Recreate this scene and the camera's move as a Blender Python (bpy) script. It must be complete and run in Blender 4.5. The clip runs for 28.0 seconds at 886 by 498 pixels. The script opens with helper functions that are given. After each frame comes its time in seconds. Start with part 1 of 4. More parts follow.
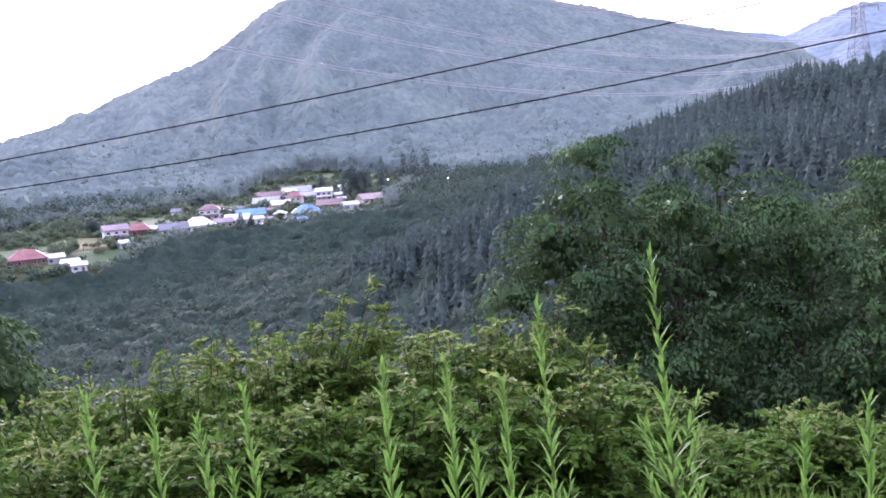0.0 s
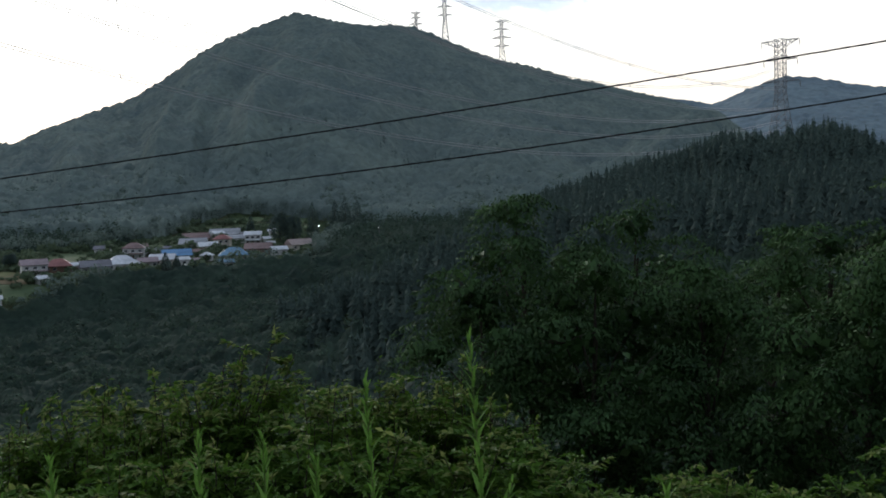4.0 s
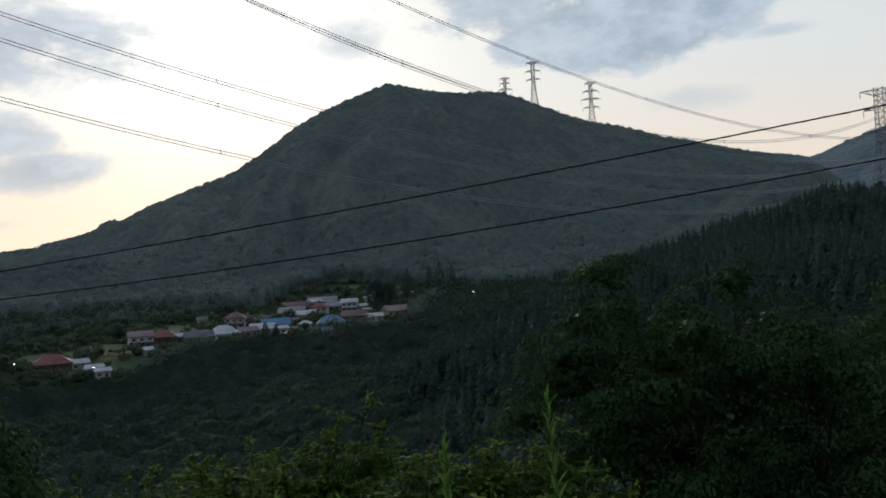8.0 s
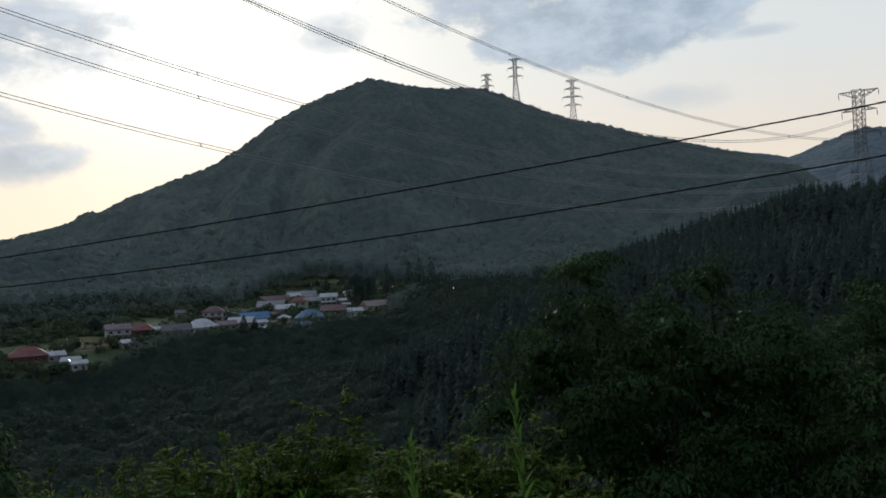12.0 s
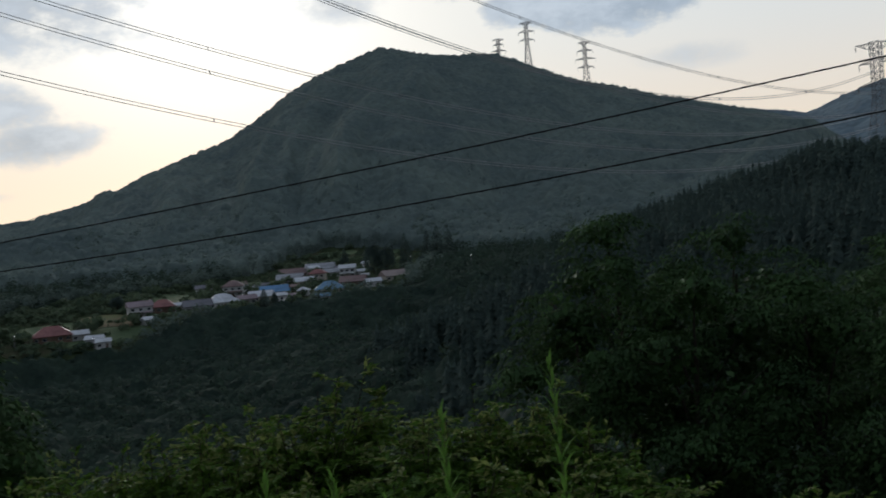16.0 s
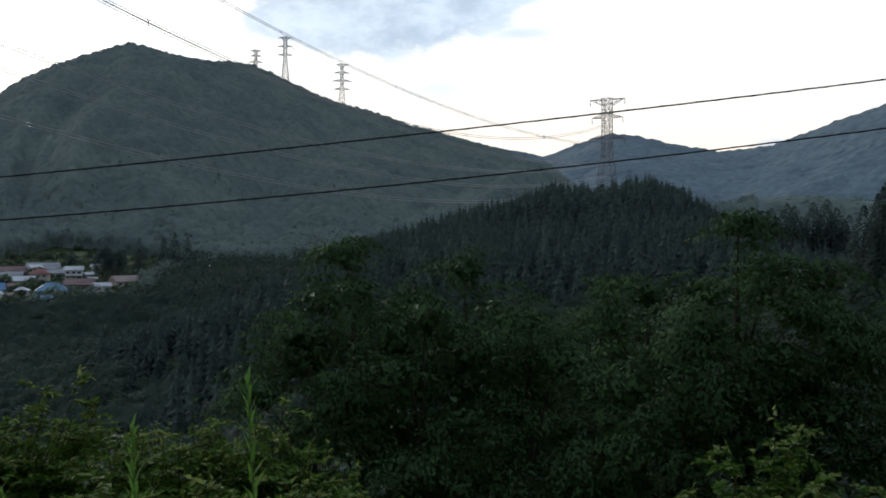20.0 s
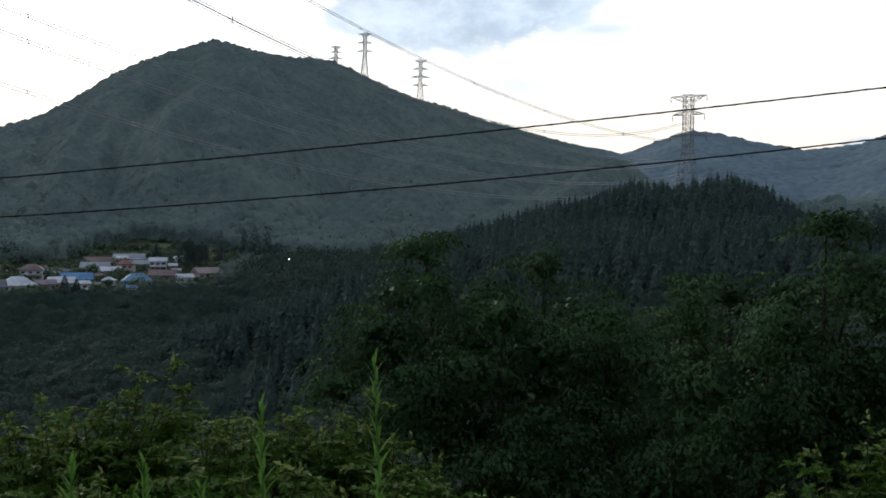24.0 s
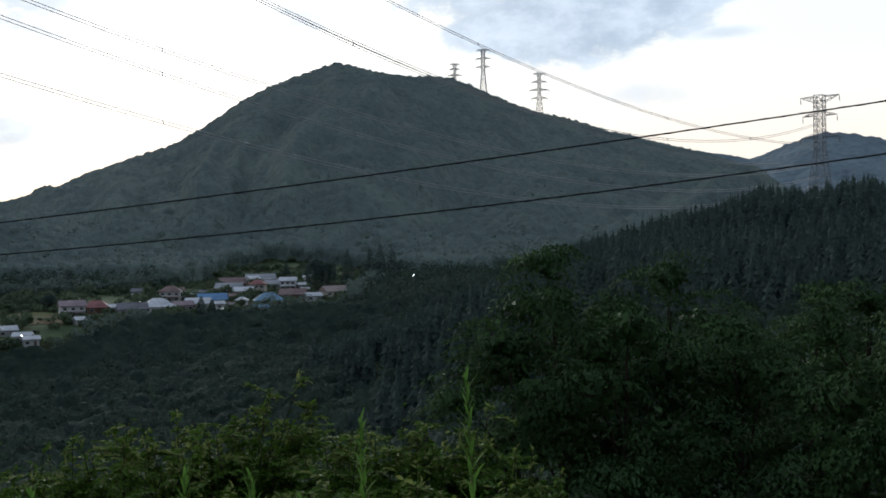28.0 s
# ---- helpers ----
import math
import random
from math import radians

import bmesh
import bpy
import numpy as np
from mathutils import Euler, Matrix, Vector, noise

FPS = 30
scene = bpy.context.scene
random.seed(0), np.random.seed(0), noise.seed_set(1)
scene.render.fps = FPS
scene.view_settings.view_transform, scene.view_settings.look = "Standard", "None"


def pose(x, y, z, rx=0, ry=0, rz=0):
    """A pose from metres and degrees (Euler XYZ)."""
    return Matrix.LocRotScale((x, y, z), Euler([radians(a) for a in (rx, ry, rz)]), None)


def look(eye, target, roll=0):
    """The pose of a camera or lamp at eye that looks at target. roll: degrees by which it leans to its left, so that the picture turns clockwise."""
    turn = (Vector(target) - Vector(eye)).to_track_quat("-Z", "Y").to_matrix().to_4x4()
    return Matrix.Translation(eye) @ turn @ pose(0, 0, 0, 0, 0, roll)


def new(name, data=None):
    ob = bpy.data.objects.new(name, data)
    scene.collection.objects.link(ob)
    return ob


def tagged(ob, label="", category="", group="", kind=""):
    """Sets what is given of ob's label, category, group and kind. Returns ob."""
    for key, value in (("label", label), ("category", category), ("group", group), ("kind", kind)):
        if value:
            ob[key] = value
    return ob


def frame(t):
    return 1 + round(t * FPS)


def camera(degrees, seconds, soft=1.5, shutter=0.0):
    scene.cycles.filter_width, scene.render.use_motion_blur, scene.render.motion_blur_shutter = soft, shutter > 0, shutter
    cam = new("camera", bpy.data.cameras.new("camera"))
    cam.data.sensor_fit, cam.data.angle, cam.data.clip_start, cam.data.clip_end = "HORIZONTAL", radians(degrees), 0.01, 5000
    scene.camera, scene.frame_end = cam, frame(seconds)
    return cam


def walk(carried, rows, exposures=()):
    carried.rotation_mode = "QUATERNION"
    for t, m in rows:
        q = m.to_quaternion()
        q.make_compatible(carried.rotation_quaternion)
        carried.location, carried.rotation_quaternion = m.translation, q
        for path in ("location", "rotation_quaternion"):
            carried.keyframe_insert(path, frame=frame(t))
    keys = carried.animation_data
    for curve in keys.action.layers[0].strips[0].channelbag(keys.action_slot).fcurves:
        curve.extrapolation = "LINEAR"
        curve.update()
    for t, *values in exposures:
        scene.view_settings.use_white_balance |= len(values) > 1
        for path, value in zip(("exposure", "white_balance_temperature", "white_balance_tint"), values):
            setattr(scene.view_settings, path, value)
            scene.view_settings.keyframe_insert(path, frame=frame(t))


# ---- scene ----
def aim(x, y, z, yaw, pitch, roll):
    """A camera pose: yaw to the left of +y, pitch up, roll as in look()."""
    return pose(x, y, z, 0, 0, yaw) @ pose(0, 0, 0, 90 + pitch, 0, 0) @ pose(0, 0, 0, 0, 0, roll)


cam = camera(48.8, 28.0, soft=1.7, shutter=0.5)
PATH = [
    (0.0, aim(-0.347, -0.008, 1.560, 0.96, -5.99, -4.55)),
    (0.5, aim(-0.332, -0.016, 1.558, 0.87, -5.46, -4.74)),
    (1.0, aim(-0.330, -0.021, 1.553, 0.35, -4.76, -4.46)),
    (1.5, aim(-0.326, -0.024, 1.553, -0.74, -3.89, -3.56)),
    (2.0, aim(-0.326, -0.025, 1.558, -2.32, -3.02, -2.56)),
    (2.5, aim(-0.335, -0.021, 1.589, -4.30, -2.04, -1.50)),
    (4.5, aim(0.008, -0.023, 1.620, -2.07, -3.49, -2.25)),
    (5.0, aim(0.036, -0.021, 1.619, 2.35, -2.71, -3.25)),
    (5.5, aim(0.042, -0.022, 1.620, 4.89, -2.10, -3.90)),
    (6.0, aim(0.038, -0.016, 1.617, 5.74, -1.75, -4.71)),
    (6.5, aim(0.005, -0.001, 1.608, 5.87, -1.35, -5.28)),
    (7.0, aim(-0.029, 0.018, 1.605, 4.89, -0.72, -4.99)),
    (7.5, aim(-0.025, 0.013, 1.603, 3.43, 0.03, -4.24)),
    (8.0, aim(-0.023, -0.003, 1.601, 2.00, 0.72, -3.44)),
    (8.5, aim(-0.008, -0.001, 1.601, 0.90, 1.25, -2.84)),
    (9.0, aim(-0.005, 0.003, 1.600, 0.29, 1.56, -2.54)),
    (9.5, aim(-0.005, 0.007, 1.601, 0.13, 1.63, -2.51)),
    (10.0, aim(-0.001, 0.008, 1.600, 0.07, 1.56, -2.54)),
    (10.5, aim(0.001, 0.006, 1.602, 0.11, 1.35, -2.64)),
    (11.0, aim(0.000, 0.000, 1.600, 0.29, 1.00, -2.70)),
    (11.5, aim(0.004, 0.017, 1.600, 0.54, 0.69, -2.79)),
    (13.5, aim(0.007, 0.077, 1.591, 2.13, -0.20, -2.42)),
    (14.0, aim(0.004, 0.098, 1.591, 2.64, -0.37, -2.41)),
    (14.5, aim(-0.000, 0.115, 1.591, 3.42, -0.92, -3.15)),
    (15.0, aim(-0.012, 0.128, 1.590, 4.20, -1.48, -4.36)),
    (15.5, aim(-0.015, 0.146, 1.588, 3.82, -1.59, -4.98)),
    (16.0, aim(-0.020, 0.160, 1.589, 1.97, -1.41, -4.65)),
    (16.5, aim(-0.012, 0.163, 1.584, -1.10, -0.84, -3.08)),
    (17.0, aim(-0.009, 0.157, 1.584, -5.03, -0.37, -1.31)),
    (17.5, aim(0.004, 0.149, 1.586, -8.68, -0.24, -0.14)),
    (18.0, aim(0.031, 0.125, 1.592, -11.73, -0.51, -0.08)),
    (18.5, aim(0.044, 0.104, 1.587, -14.08, -0.75, -0.15)),
    (19.0, aim(0.056, 0.097, 1.586, -15.09, -0.84, -0.15)),
    (19.5, aim(0.055, 0.113, 1.587, -14.67, -0.87, -0.01)),
    (20.0, aim(0.057, 0.148, 1.586, -13.05, -0.89, 0.18)),
    (20.5, aim(0.034, 0.139, 1.583, -11.47, -0.90, 0.11)),
    (21.0, aim(0.028, 0.122, 1.582, -10.42, -0.86, 0.06)),
    (21.5, aim(0.018, 0.113, 1.578, -10.36, -0.86, 0.40)),
    (23.5, aim(-0.035, 0.104, 1.572, -9.02, -1.11, 0.98)),
    (24.0, aim(-0.064, 0.108, 1.568, -8.61, -1.15, 0.91)),
    (24.5, aim(-0.058, 0.110, 1.568, -8.30, -1.07, 0.87)),
    (25.0, aim(-0.044, 0.111, 1.571, -7.95, -1.03, 0.60)),
    (25.5, aim(-0.031, 0.101, 1.566, -7.33, -1.14, -0.06)),
    (26.0, aim(-0.038, 0.091, 1.569, -6.12, -1.20, -0.61)),
    (26.5, aim(-0.028, 0.077, 1.573, -4.73, -1.03, -0.83)),
    (27.0, aim(-0.019, 0.062, 1.579, -3.39, -0.73, -0.66)),
    (27.5, aim(0.002, 0.048, 1.586, -2.18, -0.48, -0.53)),
    (28.0, aim(0.016, 0.046, 1.580, -1.39, -0.33, -0.69)),
]
EXPOSURE = [(0.0, 3.2, 5750, 44), (0.5, 2.9, 5700, 43), (1.0, 2.0, 5450, 36), (1.5, 1.65, 5450, 26), (2.0, 1.2, 5650, 16), (2.5, 1.0, 5900, 10),
            (4.5, 0.6, 5900, 10), (5.0, 0.35, 5950, 10), (6.0, 0.2, 5900, 10), (7.0, -0.02, 5950, 10), (8.0, 0.05, 5950, 10), (11.0, 0.0, 5950, 10), (14.0, 0.2, 5950, 10), (15.0, 0.1, 5950, 10),
            (16.0, 0.0, 5950, 10), (17.0, 0.4, 5900, 10), (18.0, 0.5, 5850, 10), (20.0, 0.6, 5850, 10), (24.0, 0.6, 5850, 10), (28.0, 0.5, 5850, 10)]
walk(cam, PATH, EXPOSURE)

# ---------------------------------------------------------------- sky and sun
SUN_AZ, SUN_EL = 14.0, 15.0     # degrees left of +y, degrees up


def polar(az, r, z=0.0):
    a = radians(az)
    return Vector((-math.sin(a) * r, math.cos(a) * r, z))


def build_world():
    world = bpy.data.worlds.new("evening_sky")
    world.use_nodes = True
    scene.world = world
    nt = world.node_tree
    nt.nodes.clear()

    def node(kind, **kw):
        n = nt.nodes.new(kind)
        for k, v in kw.items():
            if k == "op":
                n.operation = v
            else:
                n.inputs[k].default_value = v
        return n

    def m(op, a, b=0.0, c=0.0, clamp=False):
        n = nt.nodes.new("ShaderNodeMath")
        n.operation, n.use_clamp = op, clamp
        for i, v in enumerate((a, b, c)):
            if isinstance(v, (int, float)):
                n.inputs[i].default_value = v
            else:
                nt.links.new(v, n.inputs[i])
        return n.outputs[0]

    def mix(f, a, b):
        n = nt.nodes.new("ShaderNodeMix")
        n.data_type = "RGBA"
        nt.links.new(f, n.inputs[0])
        for i, v in ((6, a), (7, b)):
            if isinstance(v, tuple):
                n.inputs[i].default_value = (*v, 1)
            else:
                nt.links.new(v, n.inputs[i])
        return n.outputs[2]

    def ramp(v, lo, hi):
        n = nt.nodes.new("ShaderNodeMapRange")
        n.interpolation_type = "SMOOTHSTEP"
        nt.links.new(v, n.inputs[0])
        n.inputs[1].default_value, n.inputs[2].default_value = lo, hi
        return n.outputs[0]

    co = nt.nodes.new("ShaderNodeTexCoord").outputs["Generated"]
    sep = nt.nodes.new("ShaderNodeSeparateXYZ")
    nt.links.new(co, sep.inputs[0])
    x, y, z = sep.outputs
    az = m("MULTIPLY", m("ARCTAN2", m("MULTIPLY", x, -1.0), y), 57.2958)
    el = m("MULTIPLY", m("ARCSINE", z), 57.2958)
    # cloud texture on directions, stretched along the horizon
    scale = nt.nodes.new("ShaderNodeVectorMath")
    scale.operation = "MULTIPLY"
    nt.links.new(co, scale.inputs[0])
    scale.inputs[1].default_value = (1.0, 1.0, 1.75)

    def noise_tex(s, detail=6.0, rough=0.55, shift=0.0):
        n = nt.nodes.new("ShaderNodeTexNoise")
        n.noise_dimensions = "4D"
        nt.links.new(scale.outputs[0], n.inputs["Vector"])
        n.inputs["W"].default_value = shift
        n.inputs["Scale"].default_value, n.inputs["Detail"].default_value, n.inputs["Roughness"].default_value = s, detail, rough
        return n.outputs["Fac"]
    big, fine = noise_tex(8.0, shift=3.1), noise_tex(20.0, 8.0, 0.62, 1.7)
    ragged = m("ADD", m("MULTIPLY", m("SUBTRACT", big, 0.5), 2.8), m("MULTIPLY", m("SUBTRACT", fine, 0.5), 2.7))

    def cloud(a0, e0, wa, we, soft=0.6):
        u = m("DIVIDE", m("SUBTRACT", az, a0), wa)
        v = m("DIVIDE", m("SUBTRACT", el, e0), we)
        d = m("SUBTRACT", 1.0, m("ADD", m("MULTIPLY", u, u), m("MULTIPLY", v, v)))
        return ramp(m("ADD", d, ragged), -0.1, soft)
    masses = [cloud(-8.0, 13.1, 8.2, 2.8), cloud(-2.2, 14.9, 7.2, 2.9), cloud(6.6, 13.0, 3.2, 1.6, 1.5), cloud(-11.0, 15.8, 9.0, 3.0), cloud(26.5, 13.0, 9.0, 3.1, 0.9),
              cloud(29.0, 8.0, 6.2, 1.7, 0.9), cloud(24.6, 6.1, 5.0, 1.2, 1.1), cloud(29.5, 3.3, 4.0, 0.45, 1.8), cloud(2.0, 20.5, 24.0, 3.0), cloud(-13.5, 8.4, 3.4, 0.9, 2.6),
              cloud(-17.4, 11.5, 2.4, 0.4, 2.4), cloud(-31.5, 4.9, 1.4, 0.6, 1.4)]
    cover = masses[0]
    for o in masses[1:]:
        cover = m("MAXIMUM", cover, o)
    # the rest of the sky: broken cloud everywhere above and behind
    wide = ramp(m("ADD", noise_tex(3.2, 7.0, 0.55, 5.0), m("MULTIPLY", m("SUBTRACT", fine, 0.5), 0.5)), 0.45, 0.62)
    above = ramp(el, 16.0, 30.0)
    cover = m("MAXIMUM", cover, m("MULTIPLY", wide, above))
    # clear parts: cream near the horizon on the sun's side, pale grey-green away from it
    side = ramp(az, -24.0, 16.0)
    low = ramp(el, 12.0, 3.0)
    clear = mix(side, (0.74, 0.73, 0.67), (0.92, 0.86, 0.74))
    clear = mix(m("MULTIPLY", low, 0.75), clear, (0.90, 0.70, 0.50))
    clear = mix(ramp(el, 25.0, 70.0), clear, (0.50, 0.58, 0.70))
    # round the hidden sun the cloud is thin and white
    ga = m("DIVIDE", m("SUBTRACT", az, SUN_AZ), 9.0)
    ge = m("DIVIDE", m("SUBTRACT", el, SUN_EL - 1.0), 7.0)
    glow = m("POWER", 2.718, m("MULTIPLY", m("ADD", m("MULTIPLY", ga, ga), m("MULTIPLY", ge, ge)), -1.0))
    clear = mix(m("MULTIPLY", glow, 0.8), clear, (1.25, 1.20, 1.08))
    grey = mix(ramp(fine, 0.35, 0.68), (0.32, 0.38, 0.44), (0.52, 0.575, 0.62))
    final = mix(m("MULTIPLY", cover, 0.92), clear, grey)
    # overhead and away from the sunset the evening cloud is thicker
    back = m("MAXIMUM", ramp(el, 20.0, 50.0), ramp(m("ABSOLUTE", az), 60.0, 120.0))
    dusk = mix(ramp(fine, 0.35, 0.68), (0.24, 0.275, 0.335), (0.35, 0.385, 0.445))
    final = mix(m("MULTIPLY", back, 0.85), final, dusk)
    bg = nt.nodes.new("ShaderNodeBackground")
    nt.links.new(final, bg.inputs[0])
    bg.inputs[1].default_value = 0.95
    sky = nt.nodes.new("ShaderNodeTexSky")
    sky.sky_type, sky.sun_disc = "NISHITA", False
    sky.sun_elevation, sky.sun_rotation = radians(SUN_EL), radians(-SUN_AZ)
    bg2 = nt.nodes.new("ShaderNodeBackground")
    nt.links.new(sky.outputs[0], bg2.inputs[0])
    bg2.inputs[1].default_value = 0.006
    add = nt.nodes.new("ShaderNodeAddShader")
    nt.links.new(bg.outputs[0], add.inputs[0])
    nt.links.new(bg2.outputs[0], add.inputs[1])
    out = nt.nodes.new("ShaderNodeOutputWorld")
    nt.links.new(add.outputs[0], out.inputs[0])


build_world()
sun_data = bpy.data.lights.new("sun", "SUN")
sun_data.energy, sun_data.angle, sun_data.color = 0.7, radians(20), (1.0, 0.93, 0.82)
sun = new("sun", sun_data)
sun.matrix_world = look(polar(SUN_AZ, 100, 100 * math.tan(radians(SUN_EL))), (0, 0, 0))


# ---------------------------------------------------------------- materials
def material(name, c1, c2, rough=0.7, scale=3.0, metal=0.0, bump=0.2, spread=None, through_light=0.0, share=0.6, dirt=None, mottle=0.0):
    """A surface that goes from colour c1 to c2 with noise of the given scale (per metre); spread: by "island" or "object" as well."""
    mt = bpy.data.materials.new(name)
    mt.use_nodes = True
    nt = mt.node_tree
    bsdf = nt.nodes["Principled BSDF"]
    out = nt.nodes["Material Output"]
    co = nt.nodes.new("ShaderNodeTexCoord")
    nz = nt.nodes.new("ShaderNodeTexNoise")
    nz.inputs["Scale"].default_value, nz.inputs["Detail"].default_value = scale, 6.0
    nt.links.new(co.outputs["Object"], nz.inputs["Vector"])
    rp = nt.nodes.new("ShaderNodeMapRange")
    rp.inputs[1].default_value, rp.inputs[2].default_value = 0.3, 0.7
    nt.links.new(nz.outputs["Fac"], rp.inputs[0])
    f = rp.outputs[0]
    if spread:
        rnd = nt.nodes.new("ShaderNodeNewGeometry" if spread == "island" else "ShaderNodeObjectInfo")
        ro = rnd.outputs["Random Per Island" if spread == "island" else "Random"]
        av = nt.nodes.new("ShaderNodeMath")
        av.operation = "MULTIPLY_ADD"
        nt.links.new(ro, av.inputs[0])
        av.inputs[1].default_value = share
        h = nt.nodes.new("ShaderNodeMath")
        h.operation = "MULTIPLY"
        nt.links.new(f, h.inputs[0])
        h.inputs[1].default_value = 1.0 - share
        nt.links.new(h.outputs[0], av.inputs[2])
        f = av.outputs[0]
    mx = nt.nodes.new("ShaderNodeMix")
    mx.data_type = "RGBA"
    nt.links.new(f, mx.inputs[0])
    mx.inputs[6].default_value, mx.inputs[7].default_value = (*c1, 1), (*c2, 1)
    colour = mx.outputs[2]
    if mottle:
        n3 = nt.nodes.new("ShaderNodeTexNoise")
        n3.inputs["Scale"].default_value, n3.inputs["Detail"].default_value, n3.inputs["Roughness"].default_value = mottle, 3.0, 0.6
        nt.links.new(co.outputs["Object"], n3.inputs["Vector"])
        r3 = nt.nodes.new("ShaderNodeMapRange")
        r3.inputs[1].default_value, r3.inputs[2].default_value, r3.inputs[3].default_value, r3.inputs[4].default_value = 0.3, 0.7, 0.8, 1.2
        nt.links.new(n3.outputs["Fac"], r3.inputs[0])
        m3 = nt.nodes.new("ShaderNodeVectorMath")
        m3.operation = "SCALE"
        nt.links.new(colour, m3.inputs[0])
        nt.links.new(r3.outputs[0], m3.inputs["Scale"])
        colour = m3.outputs[0]
    if dirt:
        n2 = nt.nodes.new("ShaderNodeTexNoise")
        n2.inputs["Scale"].default_value, n2.inputs["Detail"].default_value = scale * 0.21, 4.0
        nt.links.new(co.outputs["Object"], n2.inputs["Vector"])
        r2 = nt.nodes.new("ShaderNodeMapRange")
        r2.inputs[1].default_value, r2.inputs[2].default_value, r2.inputs[4].default_value = 0.48, 0.68, 0.75
        nt.links.new(n2.outputs["Fac"], r2.inputs[0])
        m2 = nt.nodes.new("ShaderNodeMix")
        m2.data_type = "RGBA"
        nt.links.new(r2.outputs[0], m2.inputs[0])
        nt.links.new(colour, m2.inputs[6])
        m2.inputs[7].default_value = (*dirt, 1)
        colour = m2.outputs[2]
    nt.links.new(colour, bsdf.inputs["Base Color"])
    bsdf.inputs["Roughness"].default_value, bsdf.inputs["Metallic"].default_value = rough, metal
    bsdf.inputs["Specular IOR Level"].default_value = 0.12
    if bump:
        b = nt.nodes.new("ShaderNodeBump")
        b.inputs["Strength"].default_value, b.inputs["Distance"].default_value = bump, 0.3 / scale
        nt.links.new(nz.outputs["Fac"], b.inputs["Height"])
        nt.links.new(b.outputs[0], bsdf.inputs["Normal"])
    if through_light:
        tr = nt.nodes.new("ShaderNodeBsdfTranslucent")
        nt.links.new(colour, tr.inputs["Color"])
        ms = nt.nodes.new("ShaderNodeMixShader")
        ms.inputs[0].default_value = through_light
        nt.links.new(bsdf.outputs[0], ms.inputs[1])
        nt.links.new(tr.outputs[0], ms.inputs[2])
        nt.links.new(ms.outputs[0], out.inputs[0])
    return mt


def glowing(name, colour, strength):
    mt = bpy.data.materials.new(name)
    mt.use_nodes = True
    b = mt.node_tree.nodes["Principled BSDF"]
    b.inputs["Emission Color"].default_value, b.inputs["Emission Strength"].default_value = (*colour, 1), strength
    return mt


M_GROUND = material("undergrowth", (0.02, 0.034, 0.013), (0.05, 0.068, 0.028), 0.95, 0.35, bump=0.6, dirt=(0.060, 0.050, 0.030))
M_FIELD = material("field_grass", (0.048, 0.074, 0.036), (0.088, 0.118, 0.056), 0.9, 0.12, bump=0.3, dirt=(0.11, 0.12, 0.065))
M_SOIL = material("dry_field", (0.13, 0.1, 0.06), (0.19, 0.155, 0.09), 0.95, 0.15, dirt=(0.12, 0.14, 0.06))
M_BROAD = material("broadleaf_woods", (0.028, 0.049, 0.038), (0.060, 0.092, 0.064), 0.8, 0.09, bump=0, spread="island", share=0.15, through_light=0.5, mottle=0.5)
# distance haze is put into this colour: paler and greyer than near leaves
M_FAR_HAZE = material("hazed_far_woods", (0.137, 0.184, 0.180), (0.218, 0.272, 0.238), 0.85, 0.016, bump=0, spread="island", share=0.1, through_light=0.5, mottle=0.13)
# a share of the mountain haze painted in: paler than the valley woods
M_MID_HAZE = material("part_hazed_woods", (0.092, 0.130, 0.116), (0.168, 0.212, 0.176), 0.8, 0.014, bump=0, spread="island", share=0.2, through_light=0.5)
# the blue of far haze is painted into the range's forest colour
M_BLUE_HAZE = material("haze_blue_woods", (0.084, 0.117, 0.138), (0.120, 0.160, 0.176), 0.8, 0.01, bump=0, spread="island", share=0.1, mottle=0.05)
# conifers paled in colour to match the haze painted on the mountain
M_DARKFAR = material("hazed_far_conifers", (0.105, 0.145, 0.142), (0.165, 0.205, 0.18), 0.8, 0.02, bump=0, spread="island", share=0.4, through_light=0.5)
M_GARDEN = material("garden_leaves", (0.056, 0.086, 0.052), (0.118, 0.155, 0.088), 0.8, 0.08, bump=0, spread="island", share=0.4, through_light=0.5)
# leaf colour darkened to stand for shade in the gaps between crowns
M_UNDER_SHADE = material("understorey_shade", (0.018, 0.03, 0.016), (0.034, 0.05, 0.027), 0.9, 0.3, bump=0.5)
M_SLOPE = material("slope_leaves", (0.028, 0.052, 0.020), (0.070, 0.110, 0.042), 0.75, 0.15, bump=0, spread="island", share=0.3, through_light=0.35)
# needles made bluer and lighter, with valley haze put into the colour
M_CEDAR = material("cedar_needles", (0.040, 0.064, 0.058), (0.090, 0.126, 0.106), 0.8, 0.08, bump=0, spread="island", share=0.3, through_light=0.5)
M_LOCUST = material("locust_leaves", (0.011, 0.029, 0.010), (0.078, 0.148, 0.046), 0.65, 0.6, bump=0, spread="island", share=0.3, through_light=0.2)
M_SHRUB = material("shrub_leaves", (0.036, 0.090, 0.010), (0.118, 0.205, 0.028), 0.65, 0.9, bump=0, spread="island", share=0.5, through_light=0.35)
M_TIP = material("young_leaves", (0.13, 0.175, 0.045), (0.22, 0.26, 0.085), 0.6, 2.0, bump=0, spread="island", through_light=0.5)
M_WEED = material("goldenrod_leaves", (0.085, 0.195, 0.03), (0.155, 0.290, 0.06), 0.5, 9.0, bump=0, spread="island", through_light=0.5)
M_STEM = material("weed_stem", (0.10, 0.16, 0.05), (0.16, 0.18, 0.08), 0.6, 20.0)
